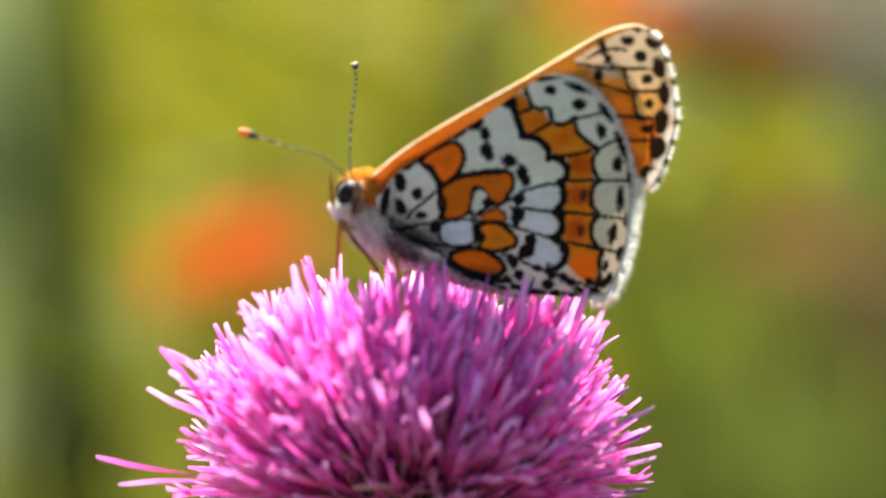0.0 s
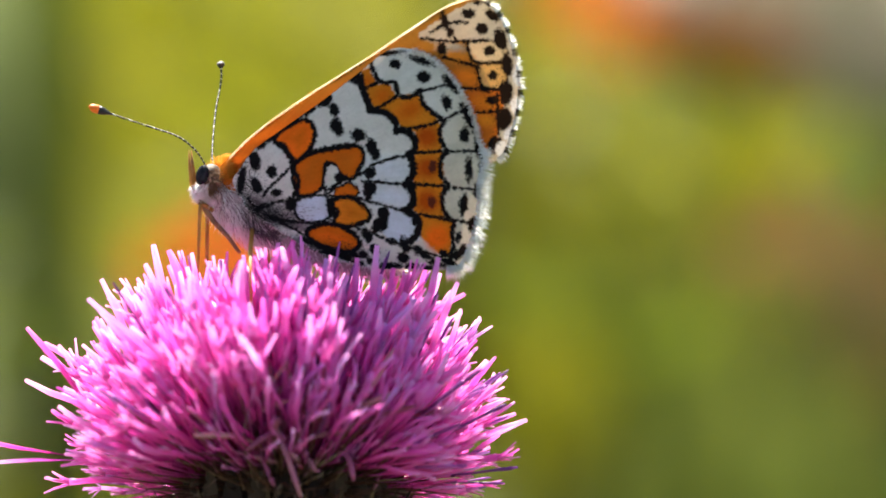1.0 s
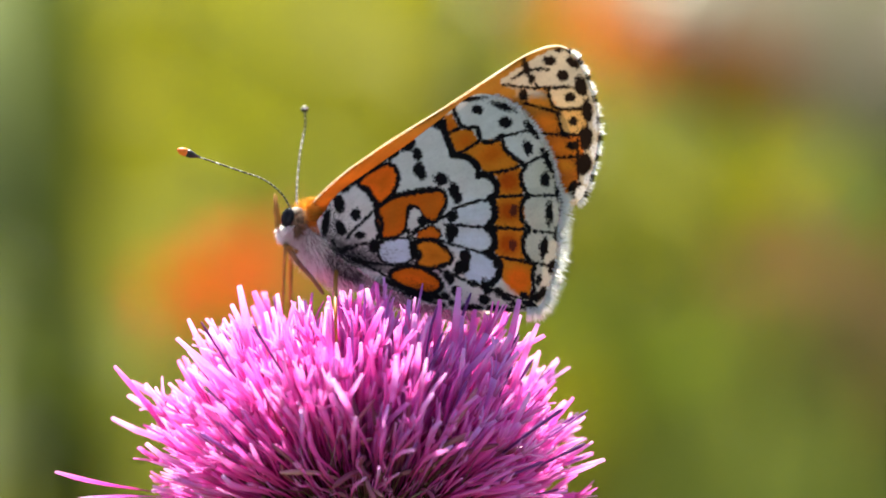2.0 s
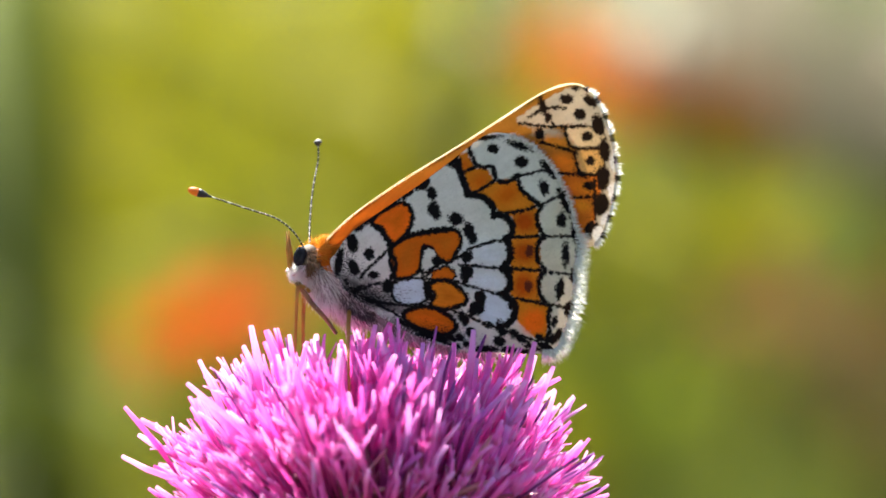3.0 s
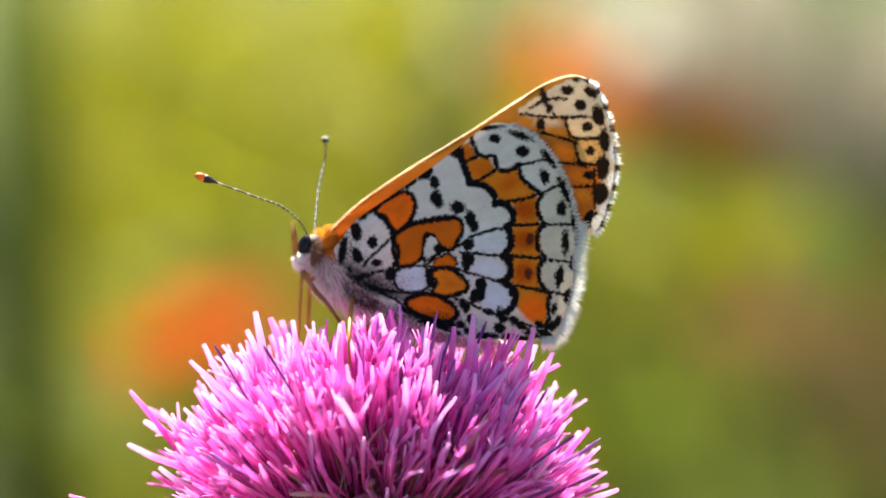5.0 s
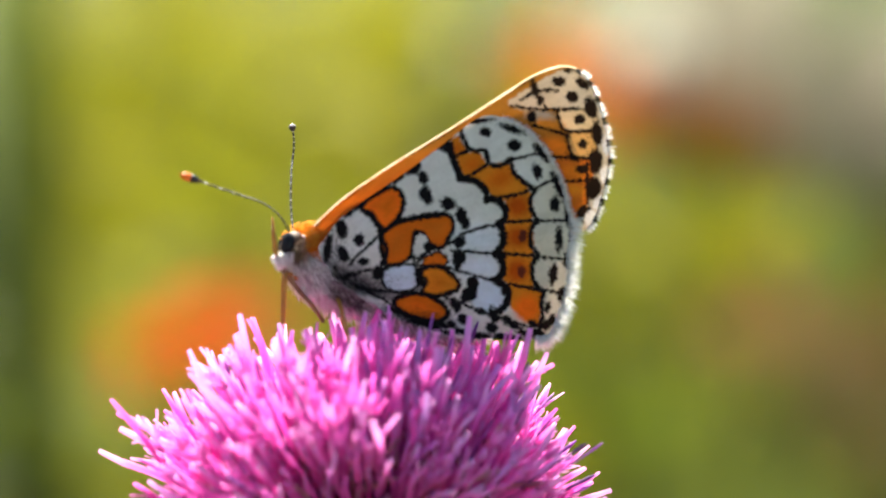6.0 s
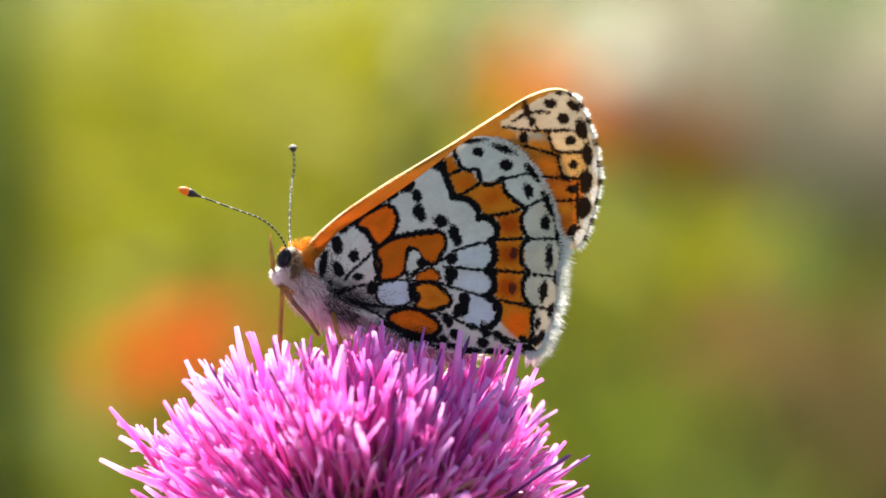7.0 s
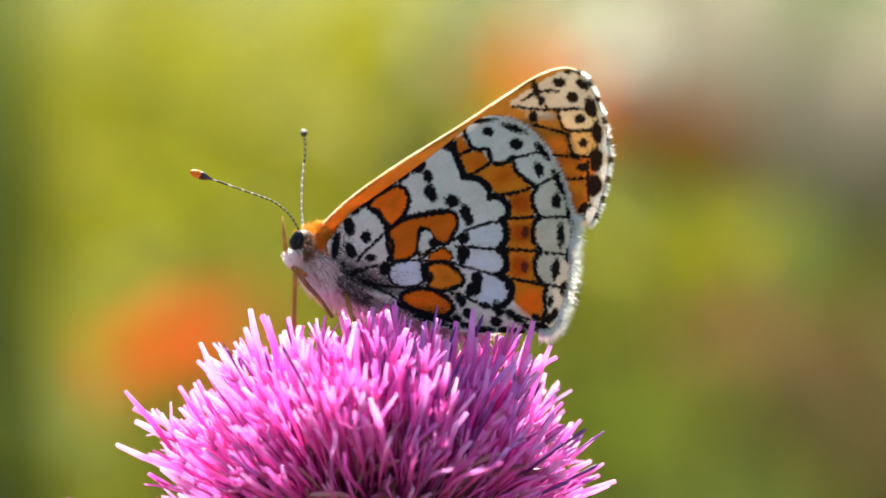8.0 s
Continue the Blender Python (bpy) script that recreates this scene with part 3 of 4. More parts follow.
def fur_on(name, centre, radii, rot, count, length, mat, parent, label, rng, lean=(0, 0, 0), keep=None, width=0.000035):
    """Fur standing on an ellipsoid."""
    turn = Euler([radians(a) for a in rot]).to_matrix()
    items = []
    while len(items) < count:
        d = Vector((rng.gauss(0, 1), rng.gauss(0, 1), rng.gauss(0, 1))).normalized()
        root = turn @ Vector((d.x * radii[0], d.y * radii[1], d.z * radii[2])) + centre
        way = (turn @ Vector((d.x / radii[0], d.y / radii[1], d.z / radii[2]))).normalized()
        if keep and not keep(way):
            continue
        way = way + Vector(lean) + Vector((rng.gauss(0, 0.25), rng.gauss(0, 0.25), rng.gauss(0, 0.25)))
        items.append(hair_data(root - way.normalized() * 0.0001, way, length * rng.uniform(0.5, 1.2), width, Vector((0.1, 0, -0.15)), rng))
    v, f = merged(items)
    return tagged(link_mesh(name, v, f, mat, parent, label), kind="stuff")


def antenna(parent, pts, radius, club, tip_mat, tip_label, label):
    """A thread of dark and pale rings with an orange-tipped club."""
    line = smooth_line(pts, 73)
    dark, pale = [], []
    for k in range(0, 66):
        seg = line[k:k + 2] if k + 2 <= 73 else line[k:]
        r = radius * (1.0 - 0.15 * k / 66)
        (pale if k % 4 == 3 else dark).append(tube_data([Vector(q) for q in seg], [r * (0.85 if k % 4 == 3 else 1.0)] * 2, 6))
    v, f = merged(dark)
    thread = link_mesh("antenna", v, f, ANT_DARK, parent, label)
    v, f = merged(pale)
    link_mesh("pale_rings", v, f, ANT_PALE, thread)
    a, b = Vector(line[64]), Vector(line[72])
    d = b - a
    cl = [a + d * s for s in (0, 0.15, 0.3, 0.45, 0.6)]
    v, f = tube_data(cl, [radius, radius * 1.6, club * 0.75, club, club], 10)
    link_mesh("club", v, f, ANT_DARK, thread)
    cl = [a + d * s for s in (0.58, 0.7, 0.82, 0.93, 1.0)]
    v, f = tube_data(cl, [club * 0.98, club * 1.02, club * 0.92, club * 0.6, club * 0.15], 10)
    link_mesh("club_tip", v, f, tip_mat, thread, tip_label)
    return thread


def leg(parent, pts, radii, label=""):
    line = smooth_line(pts, 24)
    r = np.interp(np.linspace(0, 1, 24), np.linspace(0, 1, len(radii)), radii)
    v, f = tube_data([Vector(q) for q in line], list(r), 7)
    return link_mesh("leg", v, f, LEG, parent, label)


def make_butterfly():
    rng = random.Random(5)
    fly = tagged(new("butterfly"), "white, orange and black chequered fritillary butterfly with closed wings on thistle", "butterfly")
    wing("hindwing", HIND, (800, 450), 0.0, 230, 860, hindwing_pattern, fly, "white hindwing with orange band and black spots", 0.25)
    wing("forewing", FORE, (850, 345), 0.45, 170, 700, forewing_pattern, fly, "orange forewing with cream tip and black spots", 0.15, mat=FOREWING)
    wing("forewing", FORE, (850, 345), 0.65, 30, 120, upper_side, fly, "far orange forewing", 0.1, far_side=True, mat=FAR_WING)
    wing("hindwing", HIND, (800, 450), 0.85, 30, 120, upper_side, fly, "far hindwing", 0.1, far_side=True, mat=FAR_WING)
    # front edge of the forewing, its sunlit rim painted in pale gold
    edge = smooth_line(FORE, 400, True)
    rib = [P(x, y, 0.45) for x, y in edge[24:188]]
    v, f = tube_data(rib, [0.00008] * len(rib), 6)
    link_mesh("costal_vein", v, f, COSTA, fly, "leading edge of the wing, pale gold for its sunlit rim")
    fringe("fringe", HIND, 0.50, 0.735, 800, 25, fly, "white hair fringe", rng, inset=9)
    fringe("fringe", HIND, 0.31, 0.50, 420, 10, fly, "short white hairs of the wing margin", rng, inset=8, mat=FUR_GREY)
    fringe("edge_hairs", HIND, 0.80, 0.98, 160, 7, fly, "pale hairs of the inner wing edge", rng, spread=0.8, mat=FUR_GREY)
    fringe("fringe", FORE, 0.445, 0.75, 520, 13, fly, "white chequered hair fringe", rng, 0.45, checks=9)
    fringe("dark_fringe", FORE, 0.445, 0.75, 700, 9, fly, "black patches of the hair fringe", rng, 0.45, FRINGE_DARK, checks=9, dark=True)
    fringe("edge_hairs", FORE, 0.04, 0.30, 240, 5, fly, "short orange hairs of the wing edge", rng, 0.45, FUR_ORANGE)
    # body
    blob_part("thorax", P(588, 514, 2.0), (0.0030, 0.0016, 0.0020), BODY, fly, "", (0, 40, 0), 0.05)
    blob_part("abdomen", P(715, 594, 1.9), (0.0058, 0.0012, 0.0012), BODY, fly, "", (0, 17, 0), 0.05)
    head = blob_part("head", P(527, 472, 0.9), (0.0008, 0.0010, 0.0011), HEAD, fly, "", (0, 20, 0))
    blob_part("eye", P(519, 463, -0.05), (0.00044, 0.00042, 0.00066), EYE_MAT, head, "dark glossy compound eye", (0, 15, 0))
    blob_part("eye", P(521, 468, 1.9), (0.00062, 0.0004, 0.00078), EYE_MAT, head, "dark glossy compound eye", (0, 15, 0))
    fur_on("fur", P(588, 514, 2.0), (0.0030, 0.0016, 0.0020), (0, 40, 0), 1500, 0.0010, FUR_GREY, fly, "grey and white body fur", rng, (0.7, 0, -0.5), lambda w: w.z < 0.35)
    fur_on("fur", P(586, 510, 2.0), (0.0031, 0.0016, 0.0021), (0, 40, 0), 1100, 0.0009, FUR_ORANGE, fly, "orange fur of the back", rng, (0.1, 0, 0.2), lambda w: w.z > 0.35)
    fur_on("fur", P(715, 594, 1.9), (0.0058, 0.0012, 0.0012), (0, 17, 0), 900, 0.0008, FUR_GREY, fly, "grey fur of the abdomen", rng, (0.35, 0, -0.1))
    fur_on("fur", P(527, 470, 0.9), (0.0011, 0.0012, 0.0013), (0, 20, 0), 500, 0.0006, FRINGE, fly, "white face fur", rng, (-0.35, 0, -0.3), lambda w: w.x < 0.2 and w.z < -0.25)
    fur_on("fur", P(553, 458, 0.9), (0.0006, 0.0009, 0.0009), (0, 20, 0), 1100, 0.0006, FUR_ORANGE, fly, "orange fur of the neck", rng, (0.35, 0, 0.3), lambda w: w.z > -0.5 and w.x > -0.3, 0.000018)
    fur_on("fur", P(511, 492, 0.3), (0.0003, 0.0005, 0.0005), (0, 15, 0), 300, 0.0005, FRINGE, fly, "bright white tuft under the eye", rng, (-0.6, 0, -0.1), None, 0.00002)
    fur_on("fur", P(538, 474, 0.3), (0.0004, 0.0007, 0.0008), (0, 15, 0), 420, 0.0005, FUR_BROWN, fly, "brown and grey fur behind the eye", rng, (0.3, 0, -0.5), None, 0.00002)
    fur_on("fur", P(618, 548, 0.35), (0.0013, 0.0004, 0.0007), (0, 40, 0), 500, 0.0007, FUR_DARK, fly, "dusky fur at the wing root", rng, (0.6, 0, -0.4), None, 0.000025)
    fur_on("fur", P(566, 520, 0.7), (0.0014, 0.0006, 0.0012), (0, 45, 0), 700, 0.0009, FRINGE, fly, "white breast fur", rng, (0.3, 0, -0.6), None, 0.00002)
    for deep in (0.3, 1.5):
        line = [P(508, 500, deep), P(499, 478, deep), P(496, 450, deep), P(494, 420, deep)]
        v, f = tube_data(line, [0.00012, 0.00017, 0.00013, 0.00003], 8)
        link_mesh("palp", v, f, LEG, fly, "amber palp")
    line = smooth_line([P(510, 508, 0.6), P(520, 520, 0.3), P(538, 545, 0.1), P(560, 570, 0.2), P(580, 600, 0.6)], 20)
    v, f = tube_data([Vector(q) for q in line], list(np.linspace(0.00022, 0.00012, 20)), 8)
    link_mesh("proboscis", v, f, PROBOSCIS, fly, "brown curved proboscis")
    antenna(fly, [Q(524, 448, 0.4), Q(508, 420, -0.2), Q(478, 395, -0.9), Q(430, 377, -1.8), Q(330, 341, -3.2)], 0.000066, 0.00028, ANT_TIP, "orange club tip", "black and white ringed antenna")
    antenna(fly, [Q(532, 446, 1.5), Q(530, 410, 2.4), Q(533, 350, 3.6), Q(540, 300, 4.6), Q(538, 266, 5.2)], 0.000075, 0.00026, ANT_PALE, "grey club tip", "black and white ringed antenna")
    leg(fly, [P(535, 525, 0.4), P(517, 516, 0.0), P(513, 545, -0.2), P(510, 612, -0.2), P(506, 650, 0.0)], [0.00016, 0.00014, 0.0001, 0.00008])
    leg(fly, [P(605, 560, 0.0), P(610, 588, -2.2), P(617, 630, -4.6), P(620, 690, -5.2)], [0.00016, 0.00015, 0.00012, 0.00009])
    leg(fly, [P(535, 525, 2.4), P(518, 518, 2.8), P(514, 560, 3.0), P(512, 660, 3.0)], [0.0002, 0.00016, 0.0001])
    leg(fly, [P(610, 565, 2.6), P(616, 590, 3.4), P(622, 640, 3.6), P(626, 690, 3.6)], [0.0002, 0.00016, 0.0001])
    return fly


# ---- the flower ----
CROWN = P(652, 955, 1.0)        # middle of the flower's base
LEAN = Matrix.Rotation(radians(-14), 3, "X")      # the head leans away from the lens


def floret_mesh(kind, rng, straight=False):
    """A slender tube, gently wavy, widening to a bell with narrow lobes; its root is at the origin and it is 1 long.
    Returns vertices, faces and how far along each vertex lies."""
    bend, wave, ph = (0.0, 0.01, 0.0) if straight else (rng.uniform(-0.24, 0.26), rng.uniform(0.0, 0.06), rng.uniform(0, 6.28))
    top_s = 1.0 if kind == 0 else 0.84
    pts = [Vector((bend * q * q + wave * math.sin(7 * q + ph) * q, wave * math.cos(6 * q + ph) * q, q)) for q in np.linspace(0, top_s, 8)]
    if kind == 0:       # closed, blunt rod
        items = [tube_data(pts, [0.004, 0.0045, 0.0055, 0.0085, 0.013, 0.0155, 0.016, 0.010], 6)]
    else:
        items = [tube_data(pts, [0.004, 0.0045, 0.005, 0.0065, 0.010, 0.013, 0.015, 0.015], 6)]
        top = pts[-1]
        for j in range(5):
            a = 2 * math.pi * j / 5 + rng.uniform(-0.3, 0.3)
            o = Vector((math.cos(a), math.sin(a), 0))
            out = rng.uniform(0.0, 0.07) * kind
            ln = rng.uniform(0.07, 0.17)
            items.append(tube_data([top + o * 0.009, top + o * (0.009 + out * 0.4) + Vector((0, 0, ln * 0.5)), top + o * (0.009 + out) + Vector((0, 0, ln))], [0.0062, 0.006, 0.004], 4))
        items.append(tube_data([top, top + Vector((0, 0, 0.11)), top + Vector((0.01, 0, 0.17))], [0.008, 0.008, 0.005], 5))
    v, f = merged(items)
    return v, f, [min(1.0, max(0.0, q.z)) for q in v]


def store_along(me, along):
    me.attributes.new("along", "FLOAT", "POINT").data.foreach_set("value", along)


def fan_place(k, n, rng):
    """Root, direction and length of floret k of n, by the golden angle over a brush that is steep above and flares below."""
    s = (k + 0.5) / n
    polar = abs(radians(99) * s ** 0.57 + rng.gauss(0, 0.09))
    around = k * 2.399963 + rng.gauss(0, 0.35)
    out = Vector((math.cos(around), math.sin(around), 0))
    reach = 1 + max(-0.22, rng.gauss(-0.03, 0.045))
    notch = 1 - 0.17 * max(0.0, out.x) * math.exp(-((polar - radians(64)) / radians(13)) ** 2)      # the head is hollow on one side
    up = math.cos(polar)
    tip = out * abs(math.sin(polar)) ** 1.15 * 0.0152 * notch + Vector((0, 0, 0.0130 * max(0.0, up) ** 0.62 + 0.0008 + min(0.0, up) * 0.012))
    tip = CROWN + LEAN @ (tip * reach)
    root = CROWN + LEAN @ (out * 0.0062 * math.sin(polar) ** 1.2 + Vector((0, 0, 0.0008 - 0.003 * s)))
    d = tip - root
    return root, d.normalized(), d.length


def aim(root, d, length, spin):
    q = d.to_track_quat("Z", "Y")
    return Matrix.Translation(root) @ q.to_matrix().to_4x4() @ Matrix.Rotation(spin, 4, "Z") @ Matrix.Diagonal((length, length, length, 1))


def make_flower():
    rng = random.Random(21)
    plant = tagged(new("thistle"), "pink thistle flower head on green stem under a butterfly", "flower")
    head = blob_part("flower_head", CROWN + Vector((0, 0, -0.0075)), (0.0072, 0.0072, 0.0085), BRACT, plant, "pink flower head over dark scaly bracts", (0, 0, 0), 0.04)
    meshes = []
    for i in range(16):         # the last two stand straight
        v, f, along = floret_mesh((0, 0, 0, 0.9, 1.3)[i % 5] if i < 14 else 0, rng, i > 13)
        me = bpy.data.meshes.new("floret")
        me.from_pydata([tuple(q) for q in v], [], f)
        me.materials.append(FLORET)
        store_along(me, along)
        me.polygons.foreach_set("use_smooth", [True] * len(me.polygons))
        meshes.append(me)
    for k in range(282):
        root, d, length = fan_place(k, 282, rng)
        d = (d + Vector((rng.gauss(0, 0.06), rng.gauss(0, 0.06), rng.gauss(0, 0.03)))).normalized()
        if d.y < -0.45 and d.z < 0.5 and -0.42 < d.x < 0.6:      # the head is open low on its near side
            length *= rng.uniform(0.4, 0.85) if d.z > 0.3 else rng.uniform(0.35, 0.6)
        ob = new("floret", meshes[rng.randrange(14)])
        ob.parent = head
        ob.matrix_basis = aim(root, d, length, rng.uniform(0, 6.28)) @ Matrix.Diagonal((*[rng.uniform(0.9, 1.5)] * 2, 1, 1))
    # a few that stand out from the rest
    for x, y, deep in ((431, 584, -1.0), (217, 722, -2.0), (110, 912, -3.0), (963, 655, -0.5), (742, 611, -2.5), (800, 611, -2.5), (832, 590, -1.5), (350, 640, -2.0), (885, 735, -6.0), (150, 955, -3.0), (520, 700, -9.0), (600, 690, -9.0), (935, 612, -1.0), (1040, 820, 2.0), (1057, 866, 1.0), (1018, 788, 3.0), (1064, 905, -1.0), (990, 800, -3.0), (882, 638, 1.0), (908, 628, 0.5), (858, 630, -1.0), (780, 640, -3.0), (925, 640, 2.0)):
        tip = P(x, y, deep)
        out = Vector((tip.x - CROWN.x, tip.y - CROWN.y, 0))
        root = CROWN + out * 0.62
        d = tip - root
        ob = new("floret", meshes[rng.choice((14, 15))])
        ob.parent = head
        ob.matrix_basis = aim(root, d.normalized(), d.length, rng.uniform(0, 6.28)) @ Matrix.Diagonal((1.15, 1.15, 1, 1))
    # inner, shorter florets that fill the dome
    items, along = [], []
    for k in range(1500):
        root, d, length = fan_place(k, 1500, rng)
        if d.y < -0.35 and d.z < 0.5 and -0.45 < d.x < 0.65:
            length *= 0.42
        d = (d + Vector((rng.gauss(0, 0.10), rng.gauss(0, 0.10), rng.gauss(0, 0.08)))).normalized()
        m = aim(root, d, length * rng.uniform(0.66, 0.97), rng.uniform(0, 6.28)) @ Matrix.Diagonal((*[rng.uniform(0.8, 1.25)] * 2, 1, 1))
        v, f, al = floret_mesh(rng.choice((0, 0, 0.6, 1.0)), rng)
        items.append(([m @ q for q in v], f))
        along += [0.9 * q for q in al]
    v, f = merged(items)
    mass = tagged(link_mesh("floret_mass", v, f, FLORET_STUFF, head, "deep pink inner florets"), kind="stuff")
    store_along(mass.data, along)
    # thin violet styles that stand between the florets
    items = []
    for k in range(80):
        root, d, length = fan_place(int(rng.random() ** 1.2 * 700), 700, rng)
        d = (d + Vector((rng.gauss(0, 0.1), rng.gauss(0, 0.1), rng.gauss(0, 0.1)))).normalized()
        side = d.orthogonal().normalized() * rng.gauss(0, 0.06) * length
        line = [root + d * length * q * rng.uniform(0.99, 1.01) + side * q * q for q in (0.55, 0.7, 0.85, 1.0, 1.04)]
        w = rng.uniform(0.00005, 0.0001)
        items.append(tube_data(line, [w, w, w, w * 1.5, w * 0.6], 5))
    v, f = merged(items)
    tagged(link_mesh("style_mass", v, f, STYLE, head, "thin violet styles"), kind="stuff")
    # withered, curled florets low on the open side
    items = []
    for k in range(70):
        a = radians(rng.gauss(-92, 42))
        out = Vector((math.cos(a), math.sin(a), 0))
        root = CROWN + LEAN @ (out * 0.0055 + Vector((0, 0, rng.uniform(-0.002, 0.001))))
        d = (LEAN @ (out + Vector((rng.gauss(0, 0.25), 0, rng.uniform(0.0, 0.6))))).normalized()
        ln = rng.uniform(0.0028, 0.0058)
        curl = Vector((rng.gauss(0, 0.0012), 0, rng.gauss(0.0004, 0.0012)))
        line = smooth_line([root, root + d * ln * 0.5 + curl * 0.3, root + d * ln * 0.85 + curl, root + d * ln + curl * 2], 9)
        w = rng.uniform(0.00010, 0.00020)
        items.append(tube_data([Vector(q) for q in line], [w * q for q in (0.6, 0.6, 0.65, 0.7, 0.8, 1.0, 1.2, 1.15, 0.5)], 7))
    v, f = merged(items)
    tagged(link_mesh("withered_mass", v, f, WITHERED, head, "withered tan and pink florets"), kind="stuff")
    # straw-coloured bristles low between the florets
    items = []
    for k in range(900):
        a, z = rng.uniform(0, 6.28), rng.uniform(-0.7, 0.9)
        d = Vector((math.cos(a), math.sin(a), z))
        items.append(hair_data(CROWN + Vector((d.x * 0.0055, d.y * 0.0055, -0.002 + 0.002 * z)), d, rng.uniform(0.002, 0.008), 0.00009, Vector((rng.gauss(0, 0.2), 0, rng.gauss(0.1, 0.3))), rng))
    v, f = merged(items)
    tagged(link_mesh("bristles", v, f, STRAW, head, "straw-coloured bristles"), kind="stuff")
    # bracts in rows round the cup
    bv, bf = tube_data([Vector((0, 0, 0)), Vector((0, 0.06, 0.35)), Vector((0, 0.05, 0.75)), Vector((0, 0.16, 1.1)), Vector((0, 0.30, 1.35))], [0.26, 0.34, 0.24, 0.07, 0.01], 6)
    bv = [Vector((q.x, q.y * 0.45, q.z)) for q in bv]
    me = bpy.data.meshes.new("bract")
    me.from_pydata([tuple(q) for q in bv], [], bf)
    me.materials.append(BRACT)
    for row in range(6):
        for j in range(22):
            a = 2 * math.pi * (j + 0.5 * (row % 2)) / 22
            h = radians(-52 + row * 19)
            r = Vector((math.cos(a) * math.cos(h) * 0.0070, math.sin(a) * math.cos(h) * 0.0070, math.sin(h) * 0.0083 - 0.0075))
            ob = new("bract", me)
            ob.parent = head
            out = Vector((math.cos(a), math.sin(a), 0))
            up = (Vector((0, 0, 1)) + out * (0.35 - 0.9 * math.sin(h))).normalized()
            side = up.cross(out).normalized()
            fwd = side.cross(up)
            m = Matrix((side, fwd, up)).transposed().to_4x4()
            if m.determinant() < 0:
                m = Matrix((-side, fwd, up)).transposed().to_4x4()
            ob.matrix_basis = Matrix.Translation(CROWN + r) @ m @ Matrix.Diagonal((0.0028, 0.0034, rng.uniform(0.0030, 0.0042), 1))
    # stem down to the soil
    down = BASE.to_3x3().inverted() @ Vector((0, 0, -1))
    low = CROWN + Vector((0, 0, -0.0155))
    drop = (BASE @ low).z + 0.01
    line = smooth_line([low + Vector((0, 0, 0.002)), low + Vector((0.0005, 0, -0.02)), low + down * drop * 0.4 + Vector((0.004, 0, 0)), low + down * drop], 40)
    v, f = tube_data([Vector(q) for q in line], list(np.linspace(0.0016, 0.0026, 40)), 10)
    link_mesh("stem", v, f, STEM, plant, "ribbed green stem")
    return plant


butterfly = make_butterfly()
thistle = make_flower()

# ---- the meadow behind ----
def beyond(x, y, far):
    """The place so many metres from the lens, behind a spot in the camera's view."""
    d = Vector(((x - 784) * U, FAR, (441 - y) * U))
    return BASE @ (Vector((0, -FAR, 0)) + d * (far / FAR))


GROUND = mottled("meadow_soil", [(0.25, (0.035, 0.045, 0.012)), (0.5, (0.055, 0.065, 0.018)), (0.75, (0.085, 0.08, 0.03))], 5.0, 0.9, coords="Object", detail=8.0)
GRASS = {k: mottled(k + "_grass", [(0.2, a), (0.8, b)], 6.0, 0.75, 0.74, per="island") for k, a, b in (
    ("yellow_green", (0.28, 0.285, 0.025), (0.42, 0.41, 0.06)), ("olive", (0.27, 0.29, 0.045), (0.42, 0.42, 0.09)), ("green", (0.17, 0.21, 0.05), (0.27, 0.30, 0.085)),
    ("dark", (0.13, 0.20, 0.06), (0.20, 0.28, 0.09)), ("pale", (0.30, 0.34, 0.19), (0.44, 0.47, 0.30)), ("dry", (0.31, 0.295, 0.235), (0.46, 0.43, 0.36)), ("brown", (0.16, 0.13, 0.05), (0.26, 0.20, 0.09)), ("rosy", (0.25, 0.17, 0.10), (0.36, 0.25, 0.15)))}
POPPY = mottled("orange_petal", [(0.3, (0.54, 0.12, 0.025)), (0.7, (0.70, 0.20, 0.05))], 60.0, 0.5, 0.62, skin=0.78)
AMBER_PETAL = mottled("amber_petal", [(0.3, (0.56, 0.20, 0.02)), (0.7, (0.70, 0.29, 0.04))], 60.0, 0.7, 0.6, skin=0.7)
SALMON = mottled("salmon_petal", [(0.3, (0.60, 0.27, 0.10)), (0.7, (0.74, 0.38, 0.17))], 60.0, 0.5, 0.6)
RUSTY = mottled("rust_petal", [(0.3, (0.34, 0.13, 0.003)), (0.7, (0.48, 0.20, 0.006))], 60.0, 0.7, 0.38)
PALE = mottled("cream_petal", [(0.3, (0.80, 0.78, 0.66)), (0.7, (0.92, 0.90, 0.80))], 60.0, 0.5, 0.6, skin=0.65)

bm = bmesh.new()
bmesh.ops.create_grid(bm, x_segments=120, y_segments=120, size=1.0)
for v in bm.verts:
    r = max(abs(v.co.x), abs(v.co.y))
    k = 4.0 * r + 596.0 * r ** 6
    v.co.x, v.co.y = v.co.x / max(r, 1e-6) * k, v.co.y / max(r, 1e-6) * k
    far_ = math.hypot(v.co.x, v.co.y)
    v.co.z = 0.02 * noise.noise(v.co * 1.7) * min(1, far_) + max(0.0, far_ - 8) * 0.035
ground = tagged(part("ground", bm, GROUND, None, "uneven meadow soil under green grass"), category="ground", kind="structure")


def ground_z(x, y):
    return 0.02 * noise.noise(Vector((x, y, 0)) * 1.7) * min(1, math.hypot(x, y))


